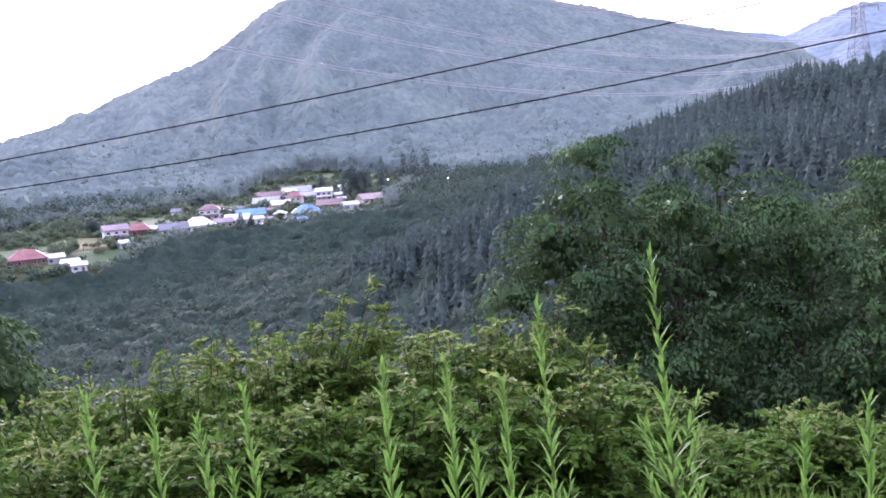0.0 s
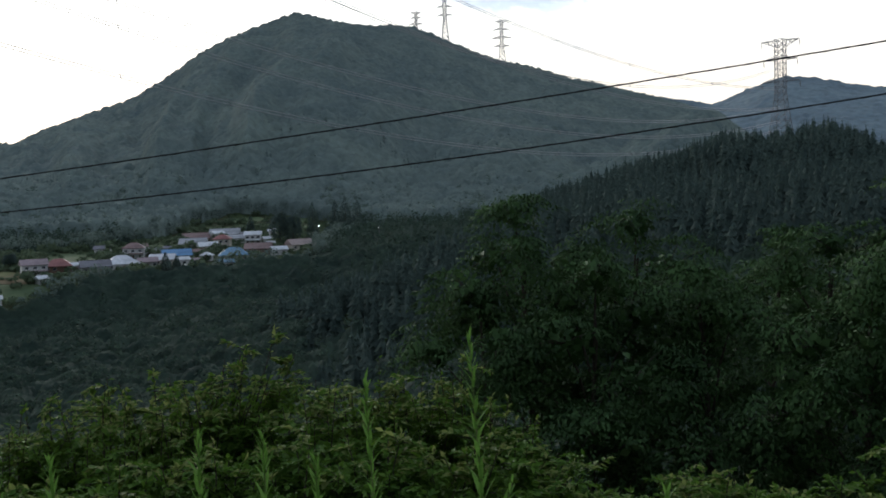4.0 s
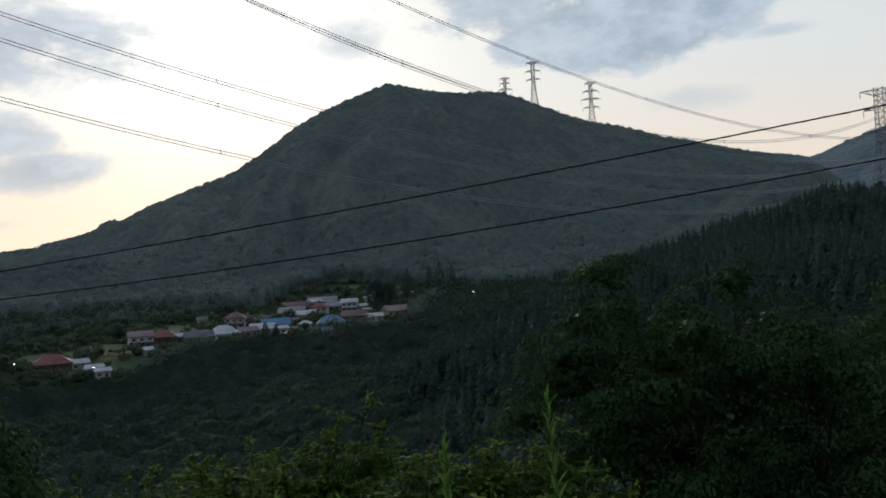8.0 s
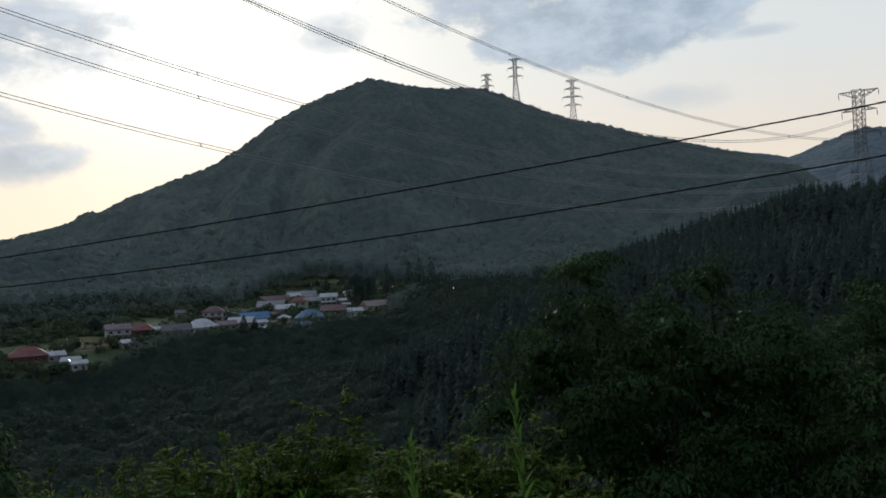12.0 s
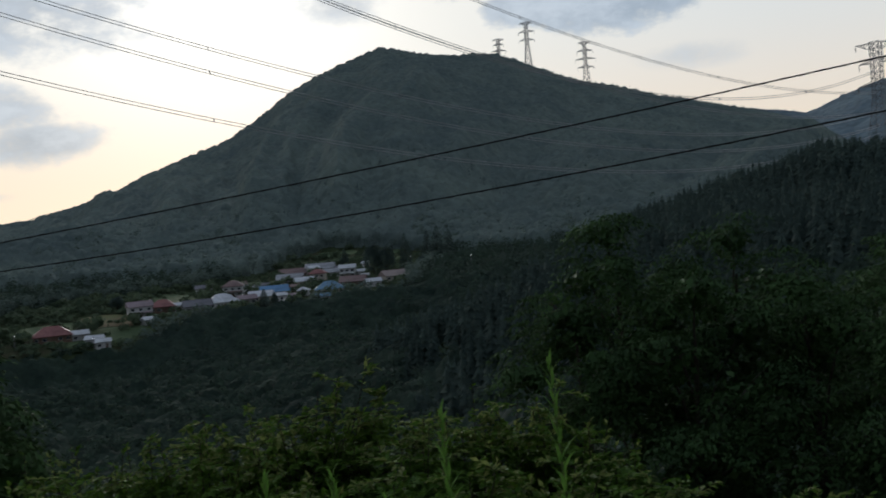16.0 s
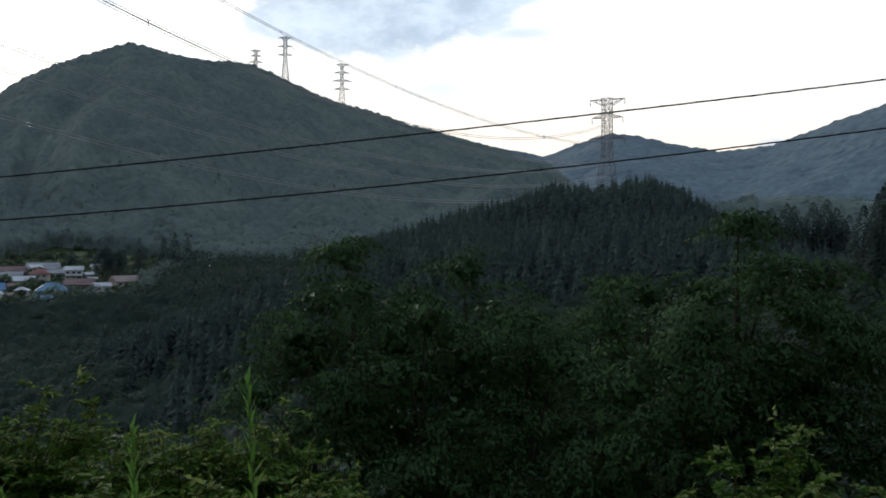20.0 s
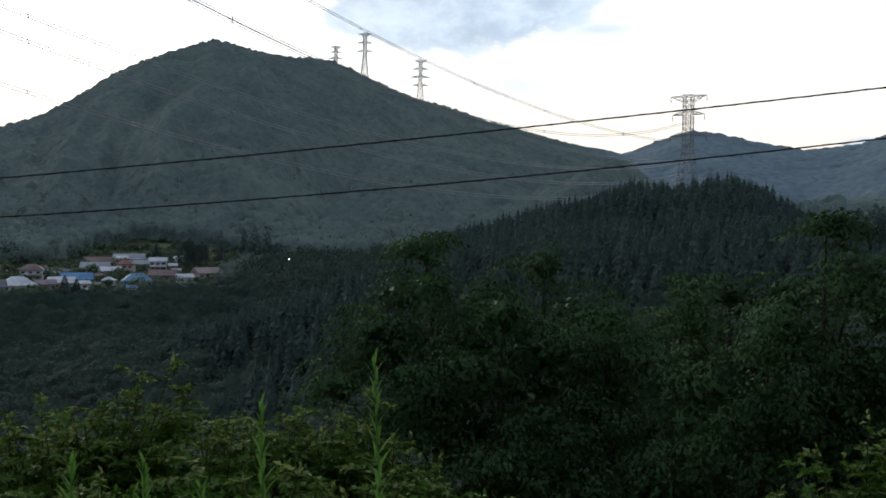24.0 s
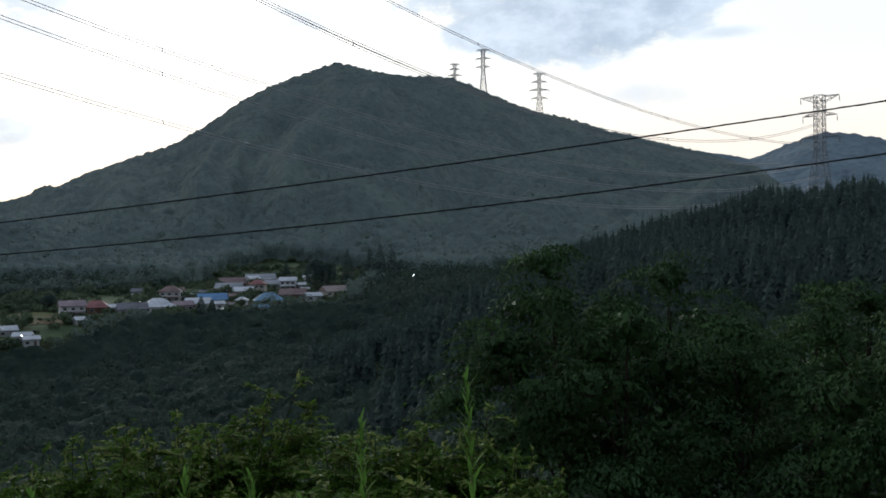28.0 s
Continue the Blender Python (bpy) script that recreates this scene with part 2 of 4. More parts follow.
M_GRASS = material("grass", (0.035, 0.075, 0.014), (0.08, 0.135, 0.03), 0.6, 2.0, bump=0, spread="island", through_light=0.5)
M_BARK = material("bark", (0.03, 0.025, 0.02), (0.075, 0.064, 0.052), 0.9, 8.0, bump=0.8)
M_STEEL = material("galvanised_steel", (0.13, 0.135, 0.14), (0.22, 0.225, 0.23), 0.5, 1.0, metal=0.6, spread="object")
M_WIRE = material("aluminium_cable", (0.27, 0.27, 0.275), (0.38, 0.38, 0.385), 0.4, 0.5, metal=0.3, bump=0)
M_CABLE = material("black_cable", (0.012, 0.012, 0.013), (0.030, 0.030, 0.032), 0.6, 12.0)
M_CERAMIC = material("insulator", (0.10, 0.08, 0.07), (0.18, 0.15, 0.13), 0.3, 2.0)
M_GLASS = material("window_glass", (0.02, 0.025, 0.03), (0.05, 0.06, 0.07), 0.08, 1.0, bump=0)
M_FRAME = material("window_frame", (0.45, 0.45, 0.44), (0.60, 0.60, 0.58), 0.5, 2.0, bump=0)
M_LAMP = glowing("lamp_glow", (1.0, 0.96, 0.86), 16.0)
M_POLE = material("concrete_pole", (0.13, 0.13, 0.125), (0.19, 0.185, 0.18), 0.85, 4.0)


# ---------------------------------------------------------------- mesh helpers
def mesh_np(name, verts, faces, mats, index=None, smooth=False, normals=None):
    """A mesh from arrays: verts (n, 3), faces (m, 3 or 4)."""
    verts, faces = np.asarray(verts, np.float32), np.asarray(faces, np.int32)
    me = bpy.data.meshes.new(name)
    k = faces.shape[1]
    me.vertices.add(len(verts))
    me.vertices.foreach_set("co", verts.ravel())
    me.loops.add(faces.size)
    me.loops.foreach_set("vertex_index", faces.ravel())
    me.polygons.add(len(faces))
    me.polygons.foreach_set("loop_start", np.arange(0, faces.size, k, dtype=np.int32))
    me.polygons.foreach_set("loop_total", np.full(len(faces), k, np.int32))
    if index is not None:
        me.polygons.foreach_set("material_index", np.asarray(index, np.int32))
    if smooth:
        me.polygons.foreach_set("use_smooth", np.ones(len(faces), bool))
    for mt in (mats if isinstance(mats, (list, tuple)) else [mats]):
        me.materials.append(mt)
    me.update(calc_edges=True)
    if normals is not None:
        me.normals_split_custom_set_from_vertices(np.asarray(normals, np.float32).tolist())
    return me


def joined(pieces):
    """Arrays of (verts, faces) joined into one pair."""
    vs, fs, n = [], [], 0
    for v, f in pieces:
        vs.append(v)
        fs.append(np.asarray(f) + n)
        n += len(v)
    return np.concatenate(vs), np.concatenate(fs)


def part(name, data, mt, parent, label=""):
    """One mesh object under a thing or a part. data: a bmesh, a mesh, or a pair of arrays."""
    if isinstance(data, bpy.types.Mesh):
        me = data
    elif isinstance(data, tuple):
        me = mesh_np(name, data[0], data[1], mt, smooth=len(data) > 2, normals=data[2] if len(data) > 2 else None)
    else:
        me = bpy.data.meshes.new(name)
        data.to_mesh(me)
        data.free()
        me.materials.append(mt)
    ob = new(name, me)
    ob.parent = parent
    if label:
        tagged(ob, label)
    return ob


def thing(name, place, label, category, group="", kind="", rz=0.0):
    ob = new(name)
    ob.matrix_world = pose(*place, 0, 0, rz)
    return tagged(ob, label, category, group, kind)


def unit(v):
    return v / np.maximum(np.linalg.norm(v, axis=-1, keepdims=True), 1e-9)


def tube(points, radii, sides=6):
    """A round bar along points with a radius at each: verts and triangles."""
    p = np.asarray(points, float)
    r = np.broadcast_to(np.asarray(radii, float), (len(p),))
    d = unit(np.gradient(p, axis=0))
    ref = np.where(np.abs(d[:, 2:3]) > 0.9, np.array([[1.0, 0, 0]]), np.array([[0, 0, 1.0]]))
    a = unit(np.cross(d, ref))
    b = np.cross(d, a)
    t = np.arange(sides) * 2 * np.pi / sides
    ring = a[:, None] * np.cos(t)[None, :, None] + b[:, None] * np.sin(t)[None, :, None]
    v = (p[:, None] + ring * r[:, None, None]).reshape(-1, 3)
    f = []
    for i in range(len(p) - 1):
        for j in range(sides):
            q, w = i * sides + j, i * sides + (j + 1) % sides
            f += [(q, w, w + sides), (q, w + sides, q + sides)]
    return v, np.array(f)


def bar(a, b, w):
    """A square bar from a to b: verts and triangles."""
    return tube([a, b], [w * 0.7, w * 0.7], 4)


def leaves(p, d, n, length, width, fold=0.18):
    """Pointed leaves at p, along d, facing n: four corners and two triangles each, folded along the rib."""
    d, n = unit(d), unit(n)
    s = unit(np.cross(d, n))
    n = np.cross(s, d)
    L, W = np.asarray(length)[:, None], np.asarray(width)[:, None]
    lift = n * W * fold
    base, tip = p, p + d * L - n * L * 0.12
    mid = p + d * L * 0.45
    v = np.stack([base, mid + s * W * 0.5 + lift, tip, mid - s * W * 0.5 + lift], 1).reshape(-1, 3)
    i = np.arange(len(p))[:, None] * 4
    f = np.concatenate([i + [[0, 1, 2]], i + [[0, 2, 3]]], 1).reshape(-1, 3)
    return v, f


def faced(v, f, n):
    """The triangles turned so that each looks the way of its corners' normals."""
    g = np.cross(v[f[:, 1]] - v[f[:, 0]], v[f[:, 2]] - v[f[:, 0]])
    away = (g * n[f[:, 0]]).sum(1) < 0
    f = f.copy()
    f[away] = f[away][:, ::-1]
    return v, f, n


def box(lo, hi):
    bm = bmesh.new()
    bmesh.ops.create_cube(bm, size=1.0)
    for v in bm.verts:
        v.co = Vector([(a + b) / 2 + c * (b - a) for a, b, c in zip(lo, hi, v.co)])
    return bm


# ---------------------------------------------------------------- the land
AZ_KEYS = [-45, -35, -25, -15, -5, 5, 15, 25, 40]
RINGS = [
    (0.0, [0.0] * 9), (2.4, [-0.02] * 9), (5.0, [-0.55] * 9), (12.0, [-3.4] * 9), (30.0, [-10.5] * 9),
    (60.0, [-18, -18, -19, -20, -21, -22, -22, -22, -20]),
    (120.0, [-20, -22, -25, -28, -34, -38, -38, -38, -34]),
    (220.0, [-14, -16, -20, -26, -38, -50, -52, -52, -45]),
    (300.0, [-14, -14, -9, -12, -19, -40, -54, -54, -46]),
    (380.0, [-12, -14, -1, -6, -24, -44, -49, -47, -36]),
    (402.0, [-10, -13, 2, -4, -24, -40, -41, -34, -30]),
    (430.0, [-10, -13, 8, 0, -22, -30, -30, -30, -22]),
    (480.0, [-10, -14, 12, 2, -18, -24.4, -24.4, -24.4, -16]),
    (600.0, [-10, -10, -6, -6, -14, -16.5, -16.5, -15, -6]),
    (640.0, [0, 0, 4, -3, -9, -11, -11, -10, -2]),
    (700.0, [20, 16, 20, 2, 0, 4, 4, 4, 8]),
]
RIDGE_AZ = [-45, -25, -22, -20, -18.6, -17.9, -16.5, -15.3, -13.1, -12.1, -10.9, -9.6, -8.3, -7.3, -6.1, -5.0, -4.0, -3.0, -2.0, -0.9, -0.2, 1.6, 3.2, 4.6, 5.2, 6.5, 8.5, 9.8, 10.7, 11.5, 12.8, 14.2, 15.1, 16.0, 17.5, 18.4, 20.4, 21.9, 23.0, 24.7, 28.4, 34, 45]
RIDGE_EL = [-0.6, 0.2, 1.6, 3.0, 3.95, 4.3, 4.76, 5.13, 5.7, 6.0, 6.35, 6.76, 7.15, 7.4, 7.73, 8.24, 8.65, 9.15, 9.47, 9.65, 9.58, 9.73, 10.08, 10.38, 10.24, 9.75, 8.98, 8.3, 7.78, 7.15, 6.35, 5.55, 5.25, 4.92, 4.35, 3.9, 2.95, 2.55, 2.3, 1.95, 1.5, 1.3, 1.0]
FAR_AZ = [-60, -45, -40, -38.5, -35, -33.2, -31.7, -28.9, -26.4, -24.4, -22.8, -20.8, -19, -15.8, -5, 15]
FAR_EL = [8.5, 8.2, 7.7, 7.3, 6.2, 5.5, 4.95, 4.65, 5.1, 5.6, 5.8, 5.2, 4.5, 5.1, 3.0, 0.3]
RIDGE_R, FAR_R = 1400.0, 2900.0


def land_table():
    az = np.concatenate([np.arange(-180, -62, 6.0), np.arange(-60, 60.01, 0.4), np.arange(66, 180.1, 6.0)])
    rad = np.concatenate([np.linspace(0, 12, 16), np.geomspace(13.5, 380, 46), np.arange(386, 620, 7.0), np.geomspace(630, 1400, 38),
                          np.geomspace(1430, 2900, 26), np.geomspace(3000, 4600, 8)])
    ring_r = [r for r, _ in RINGS]
    ring_z = np.array([np.interp(az, AZ_KEYS, z) for _, z in RINGS])
    ridge = 1.6 + RIDGE_R * np.tan(np.radians(np.interp(az, RIDGE_AZ, RIDGE_EL))) - 7.0
    far = 1.6 + FAR_R * np.tan(np.radians(np.interp(az, FAR_AZ, FAR_EL))) - 8.0
    k = np.exp(-0.5 * (np.arange(-4, 5) / 1.6) ** 2)
    k /= k.sum()
    for arr in (*ring_z,):
        arr[:] = np.convolve(np.pad(arr, 4, "edge"), k, "valid")
    bump = 4.5 * np.exp(-((az + 25.0) / 3.6) ** 2) + 6.5 * np.exp(-((az + 19.3) / 1.9) ** 2) + 1.5 * np.exp(-((az + 15.5) / 2.5) ** 2) - 5.0 * np.exp(-((az + 30.5) / 2.2) ** 2)
    for i, r in enumerate(ring_r):
        if 400 < r < 500:
            ring_z[i] += bump
    extra_r = [1000.0, 1250.0, RIDGE_R, 1550.0, 2000.0, 2500.0, FAR_R, 4600.0]
    z7 = ring_z[-1]
    extra = [z7 + (ridge - z7) * 0.43, z7 + (ridge - z7) * 0.82, ridge, ridge * 0.9, ridge * 0.3 + far * 0.05, far * 0.6, far, far * 0.35]
    rr, zz = np.array(ring_r + extra_r), np.vstack([ring_z, extra])
    table = np.stack([np.interp(rad, rr, zz[:, i]) for i in range(len(az))])
    # spurs and gullies run down the mountainside, slantwise to the left; none on the crests
    for i, a in enumerate(az):
        for j, r in enumerate(rad):
            if r > 640:
                crest = min(1.0, abs(r - RIDGE_R) / 330) * min(1.0, abs(r - FAR_R) / 500) * min(1.0, (r - 640) / 160)
                s = a - 0.010 * (RIDGE_R - r) * min(1.0, max(0.0, (16 - a) / 10))
                fall = noise.noise(Vector((s / 4.6, r / 700, 0.3))) + 0.36 * noise.noise(Vector((s / 1.9, r / 330, 7.1))) + 0.16 * noise.noise(Vector((s / 0.9, r / 120, 3.7)))
                table[i, j] += 0.036 * min(r, RIDGE_R) * crest * fall * (0.4 if r > 1560 else 1.0)
            elif r > 90:
                p = polar(a, r)
                amp = 0.006 * r
                if 390 < r < 640 and a > -2:
                    amp *= 0.12
                table[i, j] += amp * (noise.noise(p / (0.16 * r)) * 1.4 + noise.noise(p / (0.06 * r)) * 0.6)
            elif r > 6:
                table[i, j] += 0.25 * noise.noise(polar(a, r) * 0.25)
    # unseen hillside behind the camera, added: rises steeply from the road to block skylight
    w = np.clip((np.abs(az) - 66) / 34, 0, 1)[:, None]
    back = np.minimum(np.maximum(rad - 6, 0) * 0.8, 130)[None, :]
    table = table * (1 - w) + back * w
    return az, rad, table


LAND_AZ, LAND_R, LAND = land_table()


def ground_z(x, y):
    x, y = np.asarray(x, float), np.asarray(y, float)
    a, r = np.degrees(np.arctan2(-x, y)), np.hypot(x, y)
    i = np.clip(np.searchsorted(LAND_AZ, a) - 1, 0, len(LAND_AZ) - 2)
    j = np.clip(np.searchsorted(LAND_R, r) - 1, 0, len(LAND_R) - 2)
    u = np.clip((a - LAND_AZ[i]) / (LAND_AZ[i + 1] - LAND_AZ[i]), 0, 1)
    v = np.clip((r - LAND_R[j]) / (LAND_R[j + 1] - LAND_R[j]), 0, 1)
    return (LAND[i, j] * (1 - u) + LAND[i + 1, j] * u) * (1 - v) + (LAND[i, j + 1] * (1 - u) + LAND[i + 1, j + 1] * u) * v


def on_land(az, r, lift=0.0):
    p = polar(az, r)
    return (p.x, p.y, float(ground_z(p.x, p.y)) + lift)


def build_ground():
    na, nr = len(LAND_AZ), len(LAND_R)
    a = np.radians(LAND_AZ)[:, None]
    v = np.stack([-np.sin(a) * LAND_R, np.cos(a) * LAND_R, LAND], -1).reshape(-1, 3)
    i, j = np.meshgrid(np.arange(na - 1), np.arange(nr - 1), indexing="ij")
    q = (i * nr + j).ravel()
    f = np.stack([q, q + 1, q + nr + 1, q + nr], 1)[:, ::-1]
    ob = new("ground", mesh_np("ground", v, f, M_GROUND, smooth=True))
    tagged(ob, "hillside falling to a valley and rising to wooded mountains", "ground", kind="structure")


build_ground()


# ---------------------------------------------------------------- woods
rng = np.random.default_rng(7)


def scatter(step, az_lo, az_hi, r_lo, r_hi, keep=None):
    """Jittered points on the land within a sector: x, y, azimuth, distance."""
    n = int(r_hi / step) + 1
    g = np.arange(-n, n + 1) * step
    x, y = np.meshgrid(g, g[g > -step * 2])
    x, y = x.ravel(), y.ravel()
    x = x + rng.uniform(-0.45, 0.45, x.size) * step
    y = y + rng.uniform(-0.45, 0.45, y.size) * step
    a, r = np.degrees(np.arctan2(-x, y)), np.hypot(x, y)
    ok = (a > az_lo) & (a < az_hi) & (r > r_lo) & (r < r_hi)
    if keep is not None:
        ok &= keep(a, r)
    return x[ok], y[ok], a[ok], r[ok]


def crowns(x, y, z, height, radius, count, size, soft=0.6):
    """Rounded crowns of many leaf clumps, one per point: verts, triangles and the crown's own soft normals."""
    n = len(x)
    d = unit(rng.normal(size=(n, count, 3)) + [0, 0, 0.5])
    lump = 0.76 + 0.24 * np.sin(d[..., 0] * 4.1 + x[:, None]) * np.cos(d[..., 1] * 3.7 + y[:, None]) + rng.uniform(-0.22, 0.12, (n, count))
    ctr = np.stack([x, y, z + height * 0.55], -1)[:, None]
    p = ctr + d * lump[..., None] * np.stack([radius, radius, height * 0.47], -1)[:, None]
    nrm = unit(d + rng.normal(size=d.shape) * 0.38 * (1.3 - soft))
    t = unit(np.cross(nrm, rng.normal(size=d.shape)))
    b = np.cross(nrm, t)
    s = (radius[:, None] * size * rng.uniform(0.6, 1.3, (n, count)))[..., None]
    q = np.stack([p - t * s, p + b * s * 0.7 - nrm * s * 0.25, p + t * s, p - b * s * 0.8 - nrm * s * 0.2], 2).reshape(-1, 3)
    i = np.arange(n * count)[:, None] * 4
    f = np.concatenate([i + [[0, 1, 2]], i + [[0, 2, 3]]], 1).reshape(-1, 3)
    sn = unit(d * (1 - soft) + nrm * (0.6 - 0.45 * soft) + np.array([0, 0, 1.0]) * soft * 0.6)
    return faced(q, f, np.repeat(sn.reshape(-1, 3), 4, 0))


def conifers(x, y, z, height, radius, tiers=8, points=6, power=1.2):
    """Pointed conifers of drooping, ragged tiers: verts, triangles and soft normals."""
    n = len(x)
    vs, fs, ns = [], [], []
    odd = np.arange(2 * points) % 2
    for k in range(tiers):
        u = k / (tiers - 1)
        zt = 0.10 + 0.82 * u
        r = radius * (1.0 - 0.92 * u ** power)
        ang = np.arange(2 * points) * np.pi / points + rng.uniform(0, 6, n)[:, None]
        rr = r[:, None] * np.where(odd, 0.5, 1.0) * rng.uniform(0.45, 1.35, (n, 2 * points))
        drop = height[:, None] * (zt - np.where(odd, 0.0, 0.05) + rng.uniform(-0.055, 0.05, (n, 2 * points)))
        ring = np.stack([x[:, None] + np.cos(ang) * rr, y[:, None] + np.sin(ang) * rr, z[:, None] + drop], -1)
        top = np.stack([x, y, z + height * min(1.0, zt + 0.08 + 0.8 / tiers * (1 - u))], -1)[:, None]
        out = np.stack([np.cos(ang), np.sin(ang), 0.55 + 0 * ang], -1)
        j = np.arange(2 * points)
        tri = np.stack([j * 0, 1 + j, 1 + (j + 1) % (2 * points)], 1)
        fs.append((np.arange(n)[:, None, None] * (2 * points + 1) + tri[None]).reshape(-1, 3) + sum(len(q) for q in vs))
        vs.append(np.concatenate([top, ring], 1).reshape(-1, 3))
        ns.append(np.concatenate([np.broadcast_to([0.0, 0, 1], (n, 1, 3)), unit(out)], 1).reshape(-1, 3))
    return np.concatenate(vs), np.concatenate(fs), np.concatenate(ns)


def chance(i, j, k):
    """A repeatable random number for a cell."""
    s = np.sin(i * 127.1 + j * 311.7 + k * 74.7) * 43758.5453
    return s - np.floor(s)


def canopy(az, rad, cell, relief, lift, clear=None, fine=0.0, ragged=0.0):
    """The closed top of a forest: neighbouring crowns as soft domes on one sheet. Verts and quads."""
    a, r = np.meshgrid(az, rad, indexing="ij")
    x, y = -np.sin(np.radians(a)) * r, np.cos(np.radians(a)) * r
    z = ground_z(x, y) + lift
    for size, rise in ((cell, relief), (cell * 0.36, relief * fine)):
        if rise <= 0:
            continue
        ci, cj = np.floor(x / size), np.floor(y / size)
        total = 0.0
        for di in (-1, 0, 1):
            for dj in (-1, 0, 1):
                i, j = ci + di, cj + dj
                dx = (i + 0.15 + 0.7 * chance(i, j, 0)) - x / size
                dy = (j + 0.15 + 0.7 * chance(i, j, 1)) - y / size
                total = total + np.exp(5.0 * (0.45 + 0.75 * chance(i, j, 2) - 1.25 * (dx * dx + dy * dy)))
        z = z + rise * np.log(total) / 5.0
    z = z + ragged * (chance(np.floor(x * 1.7), np.floor(y * 1.7), 5) - 0.5)
    if clear is not None:
        z = np.where(clear(a, r), ground_z(x, y) - 2.0, z)
    z[:, 0] = ground_z(x[:, 0], y[:, 0]) - 1.0
    na, nr = a.shape
    i, j = np.meshgrid(np.arange(na - 1), np.arange(nr - 1), indexing="ij")
    q = (i * nr + j).ravel()
    return np.stack([x, y, z], -1).reshape(-1, 3), np.stack([q, q + 1, q + nr + 1, q + nr], 1)[:, ::-1]


def open_land(a, r):
    """Where the village, its fields and its gardens keep the woods away."""
    lo = np.interp(a, [1, 3, 4, 10, 16, 20, 27], [590, 520, 452, 434, 430, 402, 398])
    hi = np.interp(a, [1, 3, 6, 9, 11, 12.5, 16, 19, 23, 27, 28], [560, 616, 648, 652, 622, 570, 526, 516, 516, 470, 400])
    return (a > 1.0) & (a < 27.5) & (r > lo) & (r < hi)


def cedar_land(a, r):
    wob = 2.6 * np.sin(r * 0.045) + 1.5 * np.sin(r * 0.13 + a)
    return ((a < 4.5 + wob) & (r > 212 + 4 * wob) & (r < 345) & (a > -9)) | ((a < -8) & (a > -36) & (r > 255 + 5 * wob) & (r < 560))


def stuff(name, data, mt, label, category, smooth=False):
    ob = new(name, mesh_np(name, data[0], data[1], mt, smooth=smooth or len(data) > 2, normals=data[2] if len(data) > 2 else None))
    return tagged(ob, label, category, kind="stuff")


def build_woods():
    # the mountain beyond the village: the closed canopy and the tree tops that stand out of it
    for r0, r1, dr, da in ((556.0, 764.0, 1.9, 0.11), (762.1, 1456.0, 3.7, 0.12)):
        stuff("mountain_canopy", canopy(np.arange(-31, 34.5, da), np.arange(r0, r1, dr), 7.6, 5.5, 3.6, open_land, 0.5, 1.9), M_FAR_HAZE,
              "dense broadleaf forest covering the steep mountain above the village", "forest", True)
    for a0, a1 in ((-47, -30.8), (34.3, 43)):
        stuff("mountain_canopy", canopy(np.arange(a0, a1, 0.3), np.arange(558, 1456, 9.0), 16.0, 5.0, 3.0, None, 0.3), M_FAR_HAZE,
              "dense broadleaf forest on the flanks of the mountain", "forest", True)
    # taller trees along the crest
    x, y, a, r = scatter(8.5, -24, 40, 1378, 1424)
    stuff("crest_trees", crowns(x, y, ground_z(x, y) - 0.5, rng.uniform(9.0, 13.5, x.size), rng.uniform(3.4, 5.4, x.size), 46, 0.19, 0.7), M_FAR_HAZE,
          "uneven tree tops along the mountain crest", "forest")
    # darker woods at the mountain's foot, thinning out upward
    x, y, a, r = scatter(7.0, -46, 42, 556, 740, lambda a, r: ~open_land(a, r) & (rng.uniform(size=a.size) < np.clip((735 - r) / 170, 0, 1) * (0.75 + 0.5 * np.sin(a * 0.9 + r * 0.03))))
    stuff("foot_woods", crowns(x, y, ground_z(x, y) + 0.4, rng.uniform(9.0, 14.0, x.size), rng.uniform(3.4, 5.0, x.size), 34, 0.2, 0.6), M_MID_HAZE,
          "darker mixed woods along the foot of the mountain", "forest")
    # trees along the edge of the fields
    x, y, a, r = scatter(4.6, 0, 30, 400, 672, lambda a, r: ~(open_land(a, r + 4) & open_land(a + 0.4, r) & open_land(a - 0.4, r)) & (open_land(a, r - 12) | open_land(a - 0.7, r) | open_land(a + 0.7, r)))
    stuff("forest_edge", crowns(x, y, ground_z(x, y) - 0.6, rng.uniform(6.0, 11.0, x.size), rng.uniform(2.6, 4.2, x.size), 90, 0.14, 0.6), M_MID_HAZE,
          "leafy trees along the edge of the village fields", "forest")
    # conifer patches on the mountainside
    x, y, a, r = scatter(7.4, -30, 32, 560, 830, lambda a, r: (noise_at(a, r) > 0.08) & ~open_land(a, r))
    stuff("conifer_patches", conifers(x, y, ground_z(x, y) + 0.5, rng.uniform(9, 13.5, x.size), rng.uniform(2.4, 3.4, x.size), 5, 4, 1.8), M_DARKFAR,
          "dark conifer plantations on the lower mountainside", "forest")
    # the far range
    stuff("far_range_forest", canopy(np.arange(-48, -12, 0.13), np.arange(1850, 3050, 9.0), 17.0, 7.0, 2.0, None, 0.5, 1.0), M_BLUE_HAZE,
          "forest on the distant mountain range, tinted blue for haze", "forest", True)
    # valley sides below the village
    shut = lambda a, r: open_land(a, r) | cedar_land(a, r)
    low_land = lambda a, r: shut(a, r) | open_land(a, r + 7)
    stuff("valley_canopy", canopy(np.arange(-60, -12.9, 0.4), np.arange(146, 566, 3.2), 6.8, 3.0, 2.2, shut, 0.32), M_BROAD,
          "closed broadleaf canopy on the valley side behind the slope", "forest", True)
